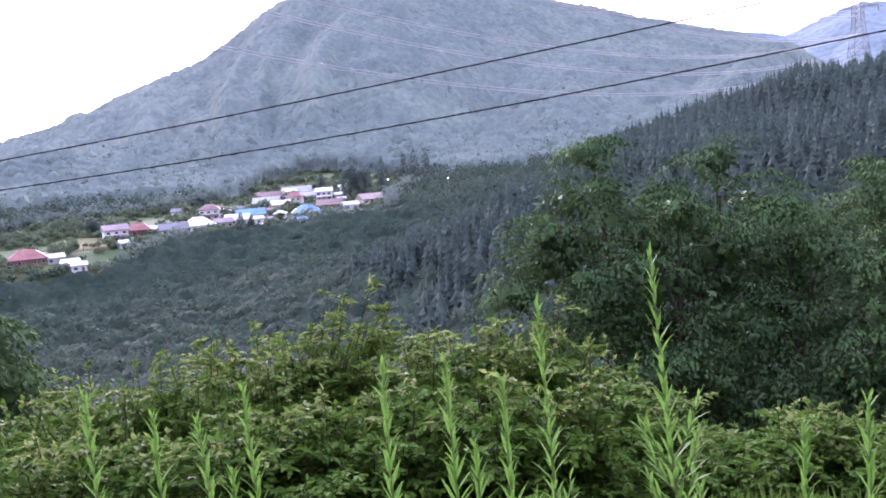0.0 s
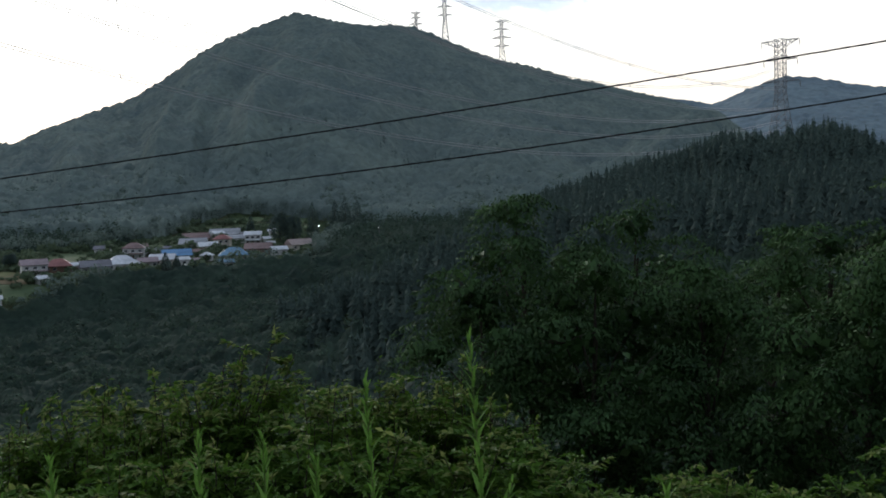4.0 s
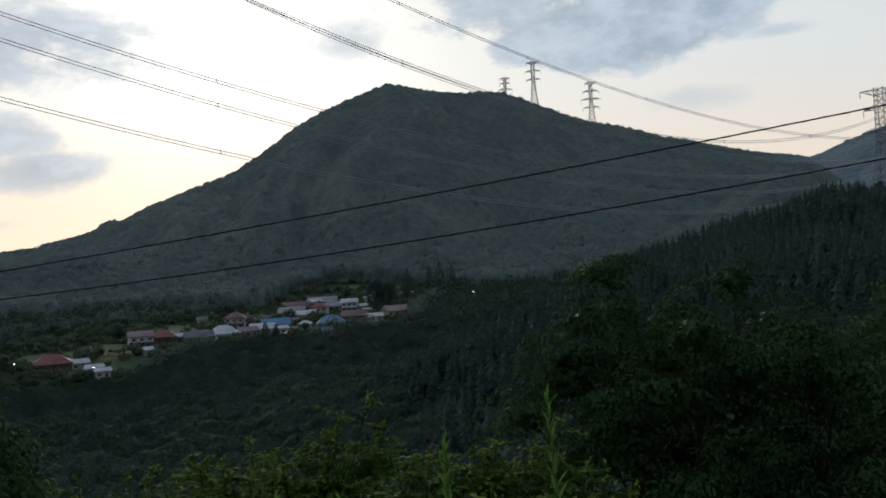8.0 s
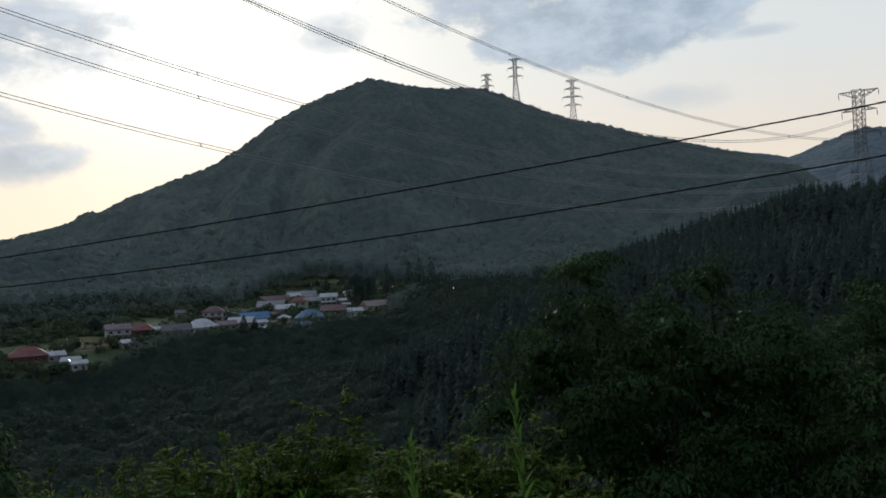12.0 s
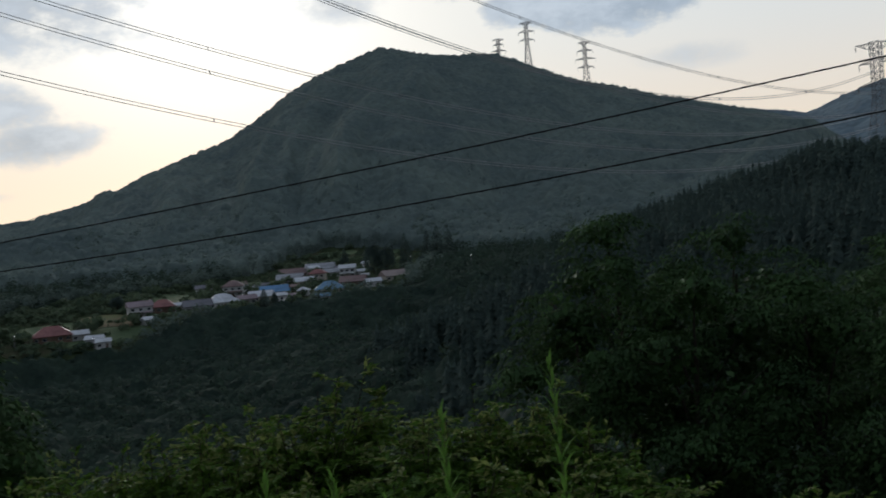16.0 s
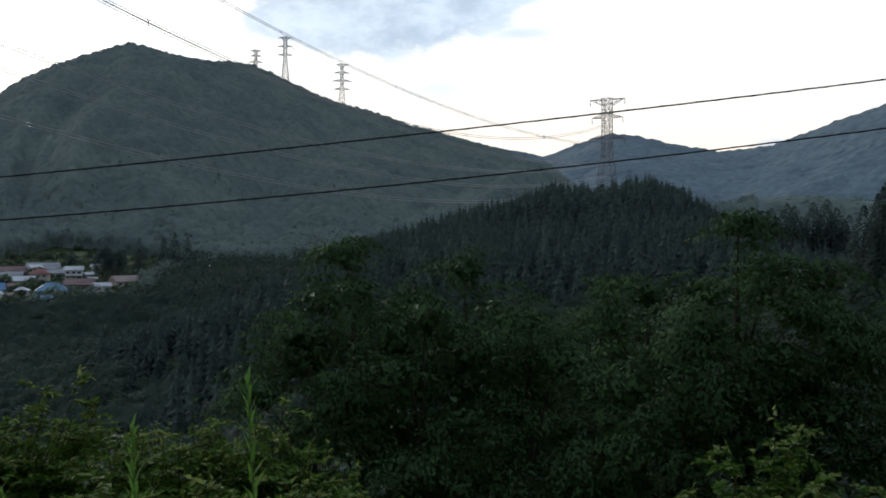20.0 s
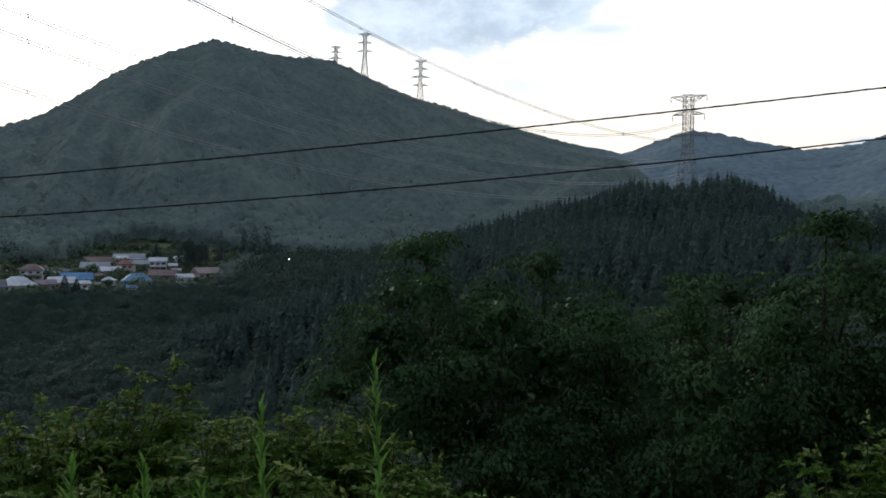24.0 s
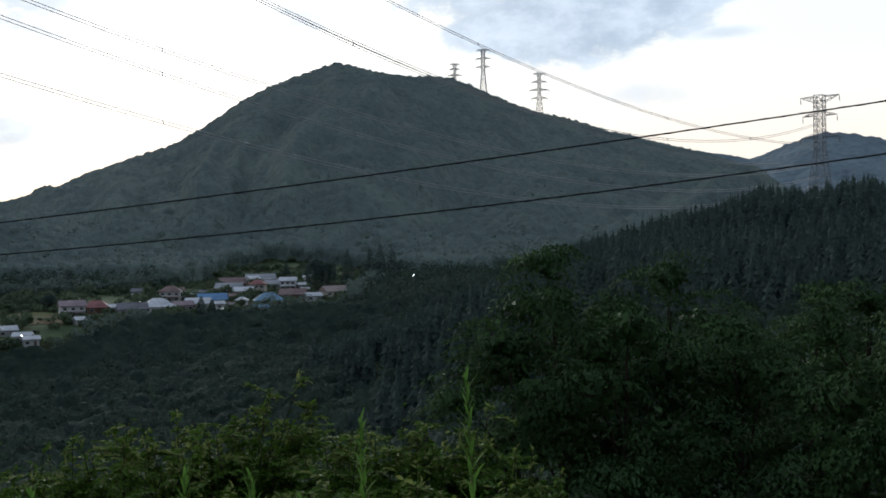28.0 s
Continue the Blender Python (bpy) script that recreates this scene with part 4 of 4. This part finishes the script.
for bend, slope, height in ((173.4, -46.8, 64.5), (182.0, -65.6, 51.8), (273.9, -167.2, 78.8), (182.2, -110.2, 52.1), (182.0, -106.9, 43.0), (181.9, -120.2, 37.8)):
    power_line(bend, slope, height)


def cable(name, c2, c1, c0, label):
    """A telephone cable between roadside poles, along a line that comes nearer to the right."""
    n, u = Vector((math.sin(radians(15)), math.cos(radians(15)), 0)), Vector((math.cos(radians(15)), -math.sin(radians(15)), 0))
    ob = thing(name, tuple(n * 16), label, "cable", "roadside cables")
    s = np.linspace(-26, 18, 89)
    v = [tuple(u * float(q) + Vector((0, 0, c2 * q * q + c1 * q + c0))) for q in s]
    part("core", tube(v, 0.013, 6), M_CABLE, ob)
    t = np.linspace(-26, 18, 1100)
    w = [tuple(u * float(q) + Vector((0, 0, c2 * q * q + c1 * q + c0)) + n * (0.012 * math.cos(q * 11)) + Vector((0, 0, 0.012 * math.sin(q * 11)))) for q in t]
    part("lashing_wire", tube(w, 0.0045, 4), M_CABLE, ob, "spiral lashing wire")


cable("telephone_cable", 9.37e-04, 0.110826, 3.3056, "black lashed telephone cable strung across the view")
cable("telephone_cable", 1.866e-03, 0.106944, 2.5113, "black lashed telephone cable strung below the first")


# ---------------------------------------------------------------- trees on the slope
def locust_tree(az, r, top_el, radius, seed, clumps=120, low=0.12, label="dark green locust tree with layered feathery foliage on the slope"):
    """Trunk, limbs to a dozen and more boughs, and on every bough many drooping pads of leaves."""
    g = np.random.default_rng(seed)
    x, y, z = on_land(az, r)
    H = 1.6 + r * math.tan(radians(top_el)) - z
    t = thing("locust_tree", (x, y, z - 0.2), label, "tree", "trees on the slope")
    lean = g.uniform(-0.06, 0.06, 2) * H
    hs = np.linspace(0, H * 0.86, 8)
    spine = np.stack([lean[0] * (hs / H) ** 1.5 + g.normal(0, 0.05, 8) * (hs > 0), lean[1] * (hs / H) ** 1.5 + g.normal(0, 0.05, 8) * (hs > 0), hs], 1)
    part("trunk", tube(spine, np.linspace(0.13, 0.025, 8) * H / 9, 8), M_BARK, t)
    n = max(13, int(clumps / 7.4))
    u = np.concatenate([[0.95], low + (0.92 - low) * ((np.arange(n - 1) + g.uniform(0.1, 0.9, n - 1)) / (n - 1)) ** 0.72])
    ang = np.arange(n) * 2.4 + seed + g.uniform(-0.5, 0.5, n)
    prof = np.interp(u, [0.0, 0.2, 0.45, 0.65, 0.85, 1.0], [0.25, 0.5, 0.92, 0.95, 0.62, 0.2])
    half = radius * g.uniform(0.31, 0.46, n) * np.where(u > 0.9, 0.82, 1.0)
    rad = radius * prof * g.uniform(0.55, 0.95, n)
    rad[0] = 0.1
    ctr = np.stack([np.cos(ang) * rad + lean[0] * u, np.sin(ang) * rad + lean[1] * u, u * H - 0.5 * half], 1)
    ctr[0, 2] = H - 0.62 * half[0]
    twigs = []
    for k in range(n):
        b = spine[min(6, max(1, int(u[k] * 5.6)))]
        mid = (b + ctr[k]) / 2 + [0, 0, 0.04 * H]
        if k % 2 == 0:
            part("limb", tube([b, mid, ctr[k]], np.array([0.05, 0.035, 0.014]) * H / 9, 5), M_BARK, t)
        else:
            twigs.append(tube([b, mid, ctr[k]], np.array([0.035, 0.024, 0.010]) * H / 9, 4))
    # pads over the upper and outer side of each bough
    m, per = 13, 74
    away = np.stack([np.cos(ang), np.sin(ang), 0.55 + 0 * ang], 1)
    d = unit(g.normal(size=(n, m, 3)) + away[:, None] * 0.75)
    d[..., 2] = np.maximum(d[..., 2], -0.55)
    pad = ctr[:, None] + d * half[:, None, None] * [1.12, 1.12, 0.78] * g.uniform(0.66, 1.12, (n, m, 1))
    for k in range(n):
        for q in range(0, m, 2):
            twigs.append(tube([ctr[k], (ctr[k] + pad[k, q]) / 2 + [0, 0, 0.1], pad[k, q]], np.array([0.02, 0.014, 0.006]), 3))
    tagged(part("branchwork", joined(twigs), M_BARK, t), kind="stuff")
    size = g.uniform(0.48, 0.88, (n, m)) * (radius / 3.4) ** 0.5
    rho, phi = np.sqrt(g.uniform(size=(n, m, per))), g.uniform(0, 2 * np.pi, (n, m, per))
    star = 1 + 0.3 * np.sin(phi * 5 + g.uniform(0, 6, (n, m, 1)))
    ex, ey = np.cos(phi) * rho * star, np.sin(phi) * rho * star
    drop = -0.32 * rho ** 2 + g.normal(0, 0.07, rho.shape)
    tilt = d[:, :, None] * [1, 1, 0]
    q = np.stack([ex, ey, drop - 0.45 * (ex * tilt[..., 0] + ey * tilt[..., 1])], -1)
    p = pad[:, :, None] + q * size[..., None, None]
    out = unit(np.stack([ex, ey, -0.35 - 0.3 * rho], -1) + g.normal(size=q.shape) * 0.3)
    nrm = unit(np.array([0, 0, 1.0]) + q * [0.9, 0.9, 0] + g.normal(size=q.shape) * 0.35)
    soft = unit(np.array([0, 0, 0.7]) + np.stack([ex, ey, 0.2 - rho * 0.3], -1) * 0.8 + d[:, :, None] * 0.75 + g.normal(size=q.shape) * 0.12)
    L = g.uniform(0.10, 0.185, n * m * per) * (1.0 if r < 40 else 1.6)
    outer = leaves(p.reshape(-1, 3), out.reshape(-1, 3), nrm.reshape(-1, 3), L, L * 0.5)
    # the shaded inside of each bough
    c = 90
    di = unit(g.normal(size=(n, c, 3)))
    pi = ctr[:, None] + di * half[:, None, None] * [0.8, 0.8, 0.5] * g.uniform(0.2, 0.9, (n, c, 1))
    Li = g.uniform(0.22, 0.36, n * c)
    inner = leaves(pi.reshape(-1, 3), unit(g.normal(size=(n * c, 3))), di.reshape(-1, 3), Li, Li * 0.7)
    v, f = joined([outer, inner])
    part("crown", faced(v, f, np.concatenate([np.repeat(soft.reshape(-1, 3), 4, 0), np.repeat(di.reshape(-1, 3), 4, 0)])), M_LOCUST, t)


TREES = [(-8.6, 32, 0.15, 3.4, 3, 150), (-13.9, 33, -0.7, 3.6, 5, 160), (-5.6, 29, -4.8, 2.6, 8, 110), (-18.6, 31, -3.9, 3.4, 11, 140), (-11.4, 29, -3.5, 3.4, 14, 130),
         (-21.6, 58, -2.2, 4.6, 17, 170), (-24.6, 33, -2.0, 3.3, 21, 130), (-30.0, 30, 1.75, 3.2, 24, 150), (-33.4, 32, -0.6, 3.6, 27, 150), (-38.6, 31, -0.7, 3.8, 31, 150),
         (-26.6, 28, -4.6, 3.0, 38, 120), (32.2, 22, 2.2, 2.1, 58, 150), (36.5, 21, -1.5, 2.8, 61, 120), (31.0, 19, -5.2, 1.9, 64, 110),
         ]
for row in TREES:
    locust_tree(*row)


# ---------------------------------------------------------------- shrubs below the road
def shrub(az, r, top_el, width, seed, stems=24, lean=0.0, tall=12, label="leafy green shrub with upright young shoots below the road"):
    g = np.random.default_rng(seed)
    x, y, z = on_land(az, r)
    H = 1.6 + r * math.tan(radians(top_el)) - z
    t = thing("shrub", (x, y, z - 0.1), label, "shrub", "shrubs below the road")
    wood, P, D, L, young = [], [], [], [], []
    for k in range(stems):
        a = g.uniform(0, 2 * np.pi)
        h = H * (1.0 if k == 0 else g.uniform(0.80, 0.98) if k < tall else g.uniform(0.58, 0.90))
        reach = 0.1 if k == 0 else g.uniform(0.1, 0.42) * width if k < tall else g.uniform(0.25, 1.0) * width * 0.6
        s = np.linspace(0, 1, 7)[:, None]
        away = np.array([math.cos(a), math.sin(a), 0])
        path = away * reach * s ** 1.25 + np.array([0, 0, 1.0]) * h * (s - 0.12 * s ** 2 * (reach > 0.5)) + g.normal(0, 0.03, (7, 3)) * s
        path = path + away * 0.06 + np.array([lean, 0, 0]) * s ** 2 * h / H
        wood.append(tube(path, np.linspace(0.020, 0.004, 7), 4))
        runs = [(path[1:], 1.0, 58)]
        for j in range(13):
            i = g.uniform(1.2, 5.9)
            b = path[int(i)] + (path[int(i) + 1] - path[int(i)]) * (i % 1)
            d2 = unit(unit(g.normal(size=3) * [1, 1, 0.2]) + [0, 0, 0.26])
            ln = g.uniform(0.30, 0.72) * (1.15 - 0.09 * i)
            sub = b + d2 * np.linspace(0, 1, 4)[:, None] * ln + np.array([0, 0, -0.10]) * np.linspace(0, 1, 4)[:, None] ** 2
            wood.append(tube(sub[::3], np.array([0.006, 0.002]), 3))
            runs.append((sub, 0.6, 25))
        for run, _, cnt in runs:
            f = g.uniform(0.05, 1.0, cnt) * (len(run) - 1.001)
            i0 = f.astype(int)
            b = run[i0] + (run[i0 + 1] - run[i0]) * (f - i0)[:, None]
            along = unit(run[i0 + 1] - run[i0])
            across = unit(np.cross(along, [0, 0, 1.0]) + g.normal(size=(cnt, 3)) * 0.3) * np.where(g.uniform(size=(cnt, 1)) < 0.5, -1, 1)
            d3 = unit(along * 0.75 + across * 0.85 + g.normal(size=(cnt, 3)) * 0.2)
            P.append(b)
            D.append(d3)
            L.append(g.uniform(0.075, 0.13, cnt) * (1.05 - 0.3 * f / len(run)))
            young.append((b[:, 2] > H * 0.80) & (g.uniform(size=cnt) < 0.45))
    tagged(part("branchwork", joined(wood), M_BARK, t), kind="stuff")
    P, D, L, young = np.concatenate(P), np.concatenate(D), np.concatenate(L), np.concatenate(young)
    N = unit(np.array([0, 0, 1.0]) + g.normal(size=P.shape) * 0.35)
    tagged(part("foliage", leaves(P[~young], D[~young], N[~young], L[~young], L[~young] * 0.5), M_SHRUB, t), kind="stuff")
    if young.any():
        tagged(part("young_foliage", leaves(P[young], D[young], N[young], L[young], L[young] * 0.5), M_TIP, t, "pale young leaves"), kind="stuff")


SHRUBS = [(10.6, 12.5, -7.0, 1.7, 101, 34, 0.70, 20), (11.2, 12.3, -8.1, 1.8, 133, 26, 0.4), (10.6, 12.0, -8.6, 2.0, 102), (13.7, 12.5, -8.7, 1.8, 103), (16.7, 12.0, -8.9, 2.0, 104), (11.8, 11.5, -10.2, 2.2, 105),
          (20.0, 12.5, -9.8, 2.2, 106), (22.6, 12.0, -9.4, 2.0, 107), (25.8, 12.5, -10.0, 2.2, 108), (29.0, 12.0, -10.0, 2.2, 109), (4.6, 11.5, -9.9, 2.0, 110),
          (1.3, 12.2, -9.0, 1.7, 111), (-1.0, 11.8, -10.0, 1.8, 112), (-3.4, 12.0, -9.0, 1.6, 113), (-5.6, 11.6, -11.6, 1.8, 114), (-7.6, 11.0, -14.0, 1.8, 115),
          (6.0, 9.5, -12.8, 2.2, 116), (1.0, 9.5, -13.0, 2.2, 117), (-3.5, 9.2, -13.6, 2.0, 118), (11.5, 9.6, -13.0, 2.2, 119), (16.5, 9.5, -13.0, 2.2, 120),
          (21.5, 9.6, -13.2, 2.2, 121), (26.5, 9.6, -13.0, 2.2, 122), (-15.9, 11.0, -15.6, 1.7, 123), (-18.8, 11.2, -15.4, 1.8, 124), (-21.4, 11.0, -16.6, 1.6, 125),
          (-31.2, 10.5, -9.1, 1.2, 126, 8, 0.0, 4), (-29.3, 10.2, -12.6, 1.3, 127, 7, 0.0, 3), (-34.0, 10.0, -12.4, 1.5, 128, 9, 0.0, 4), (-36.8, 10.4, -12.6, 1.6, 129, 14), (-40.0, 10.6, -12.0, 1.8, 130, 14),
          (-11.8, 10.0, -17.0, 1.8, 131), (-25.0, 10.0, -16.0, 1.8, 132)]
SHRUBS += [(7.4, 14.0, -9.6, 2.4, 140), (12.8, 14.2, -9.5, 2.4, 141), (17.8, 14.0, -9.7, 2.4, 142), (23.0, 14.2, -10.0, 2.4, 143), (28.0, 14.0, -10.2, 2.4, 144), (2.6, 14.0, -10.2, 2.2, 145)]
for row in SHRUBS:
    shrub(*row)


# ---------------------------------------------------------------- weeds and grass at the roadside
def weed_leaf_mesh(bend):
    """A narrow pointed leaf, one unit long, arching by bend."""
    u = np.array([0.0, 0.35, 0.7, 1.0])
    w = np.array([0.03, 0.075, 0.055, 0.004])
    z = -bend * u ** 2
    left = np.stack([-w, u, z + 0.02], 1)
    right = np.stack([w, u, z + 0.02], 1)
    rib = np.stack([0 * u, u, z], 1)
    v = np.concatenate([left, rib, right])
    f = []
    for i in range(3):
        f += [(i, 4 + i, 5 + i), (i, 5 + i, 1 + i), (4 + i, 8 + i, 9 + i), (4 + i, 9 + i, 5 + i)]
    return mesh_np("leaf", v, f, M_WEED)


LEAF_MESHES = [weed_leaf_mesh(b) for b in (0.05, 0.18, 0.32)]


def weed(az, el, r, lean, seed, branches=0, eye=(-0.364, -0.032, 1.558), dense=1.0):
    """A goldenrod stalk whose tip stands in the given direction."""
    g = random.Random(seed)
    tip = Vector(eye) + polar(az, r, r * math.tan(radians(el)))
    foot = Vector((tip.x + lean[0], tip.y + lean[1], 0))
    foot.z = float(ground_z(foot.x, foot.y)) - 0.02
    t = thing("goldenrod", tuple(foot), "tall bright green goldenrod stalk with narrow leaves at the roadside", "weed", "goldenrod stalks")
    H = tip - foot

    def stalk(a, b, bow, r0, r1, name):
        pts = [a + (b - a) * u + Vector(bow) * (u * (1 - u)) for u in (0, 0.15, 0.3, 0.45, 0.6, 0.75, 0.9, 1.0)]
        part(name, tube([tuple(q) for q in pts], np.linspace(r0, r1, 8), 6), M_STEM, t)
        return pts

    def leafy(pts, start, count, size):
        n = len(pts) - 1
        for k in range(count):
            u = start + (1 - start) * (k + g.random() * 0.6) / count
            i = min(int(u * n), n - 1)
            at = pts[i].lerp(pts[i + 1], u * n - i)
            up = (pts[i + 1] - pts[i]).normalized()
            turn = k * 2.4 + g.uniform(-0.4, 0.4)
            side = Vector((math.cos(turn), math.sin(turn), 0))
            d = (side * (0.6 - 0.3 * u) + up * (0.7 + 0.6 * u) + Vector((g.uniform(-.15, .15), g.uniform(-.15, .15), g.uniform(-.2, .1)))).normalized()
            q = d.to_track_quat("Y", "Z").to_matrix().to_4x4()
            s = size * g.uniform(0.75, 1.2) * (1.0 - 0.45 * max(0.0, u - 0.6) / 0.4)
            lf = part("leaf", LEAF_MESHES[k % 3], None, t)
            lf.matrix_local = Matrix.Translation(at) @ q @ Matrix.Diagonal((s * 1.15, s, s, 1))
    main = stalk(Vector((0, 0, 0)), H, (g.uniform(-.04, .04), g.uniform(-.04, .04), 0), 0.0065, 0.0015, "stem")
    leafy(main, 0.30, int(72 * dense), 0.078)
    for k in range(branches):
        u = 0.36 + 0.03 * k
        a = H * u
        side = -1 if k % 2 else 1
        b = a + Vector((side * g.uniform(0.045, 0.1), g.uniform(-0.05, 0.05), g.uniform(0.12, 0.22)))
        leafy(stalk(a, b, (side * 0.03, 0, -0.03), 0.003, 0.001, "side_stem"), 0.12, 17, 0.055)


WEEDS = [(-11.3, -7.1, 2.5, (0.09, 0.0), 1, 9), (-4.6, -9.6, 2.7, (0.02, 0.02), 2, 3), (1.0, -12.3, 2.5, (0.03, 0.0), 3, 1), (4.7, -12.35, 2.5, (0.01, 0.0), 4, 2),
         (12.9, -12.8, 2.5, (0.03, 0.0), 5), (15.6, -14.2, 2.5, (0.05, 0.0), 6, 1), (18.0, -13.6, 2.5, (0.02, 0.0), 7), (21.5, -12.0, 2.6, (0.02, 0.0), 8, 1),
         (-2.3, -13.7, 2.4, (0.02, 0.0), 9, 1), (-22.6, -15.2, 2.4, (0.02, 0.0), 13, 2), (-19.2, -16.6, 2.4, (0.01, 0.0), 12),
         (-0.4, -17.2, 2.4, (0.0, 0.0), 20), (13.9, -17.4, 2.4, (0.0, 0.0), 21)]
for row in WEEDS:
    weed(*row)


def build_grass():
    x, y, a, r = scatter(0.055, -75, 70, 1.0, 8.0, lambda a, r: (np.sin(a * 0.6 + r * 2) + np.sin(a * 1.7) > -1.2) & (rng.uniform(size=a.size) < np.clip(np.minimum((r - 1.0) / 1.2, (8.0 - r) / 2.0), 0, 1) * np.clip((72 - np.abs(a)) / 25, 0, 1)
                         * np.clip((np.interp(a, [-12, -5], [6.2, 4.2]) - r) / 0.8, 0, 1)))
    n = x.size
    p = np.stack([x, y, ground_z(x, y) - 0.02], 1)
    d = unit(np.stack([rng.normal(0, 0.35, n), rng.normal(0, 0.35, n), np.ones(n)], 1))
    L = rng.uniform(0.12, 0.34, n)
    stuff("grass", leaves(p, d, unit(rng.normal(size=(n, 3))), L, L * 0.035 + 0.006), M_GRASS, "long green grass and herbs on the roadside bank", "grass")
    # short turf round the standing place
    n = 26000
    a, r = rng.uniform(0, 2 * np.pi, n), 10.0 * np.sqrt(rng.uniform(0.001, 1, n))
    x, y = np.cos(a) * r, np.sin(a) * r
    ok = np.sin(x * 1.7 + np.sin(y * 2.1)) + np.cos(y * 1.3) + rng.normal(0, 0.5, n) > -0.5
    x, y, n = x[ok], y[ok], int(ok.sum())
    d = unit(np.stack([rng.normal(0, 0.5, n), rng.normal(0, 0.5, n), np.ones(n)], 1))
    L = rng.uniform(0.05, 0.14, n)
    stuff("turf", leaves(np.stack([x, y, ground_z(x, y) - 0.01], 1), d, unit(rng.normal(size=(n, 3))), L, L * 0.08 + 0.004), M_GRASS, "short patchy turf on the road verge", "grass")


build_grass()
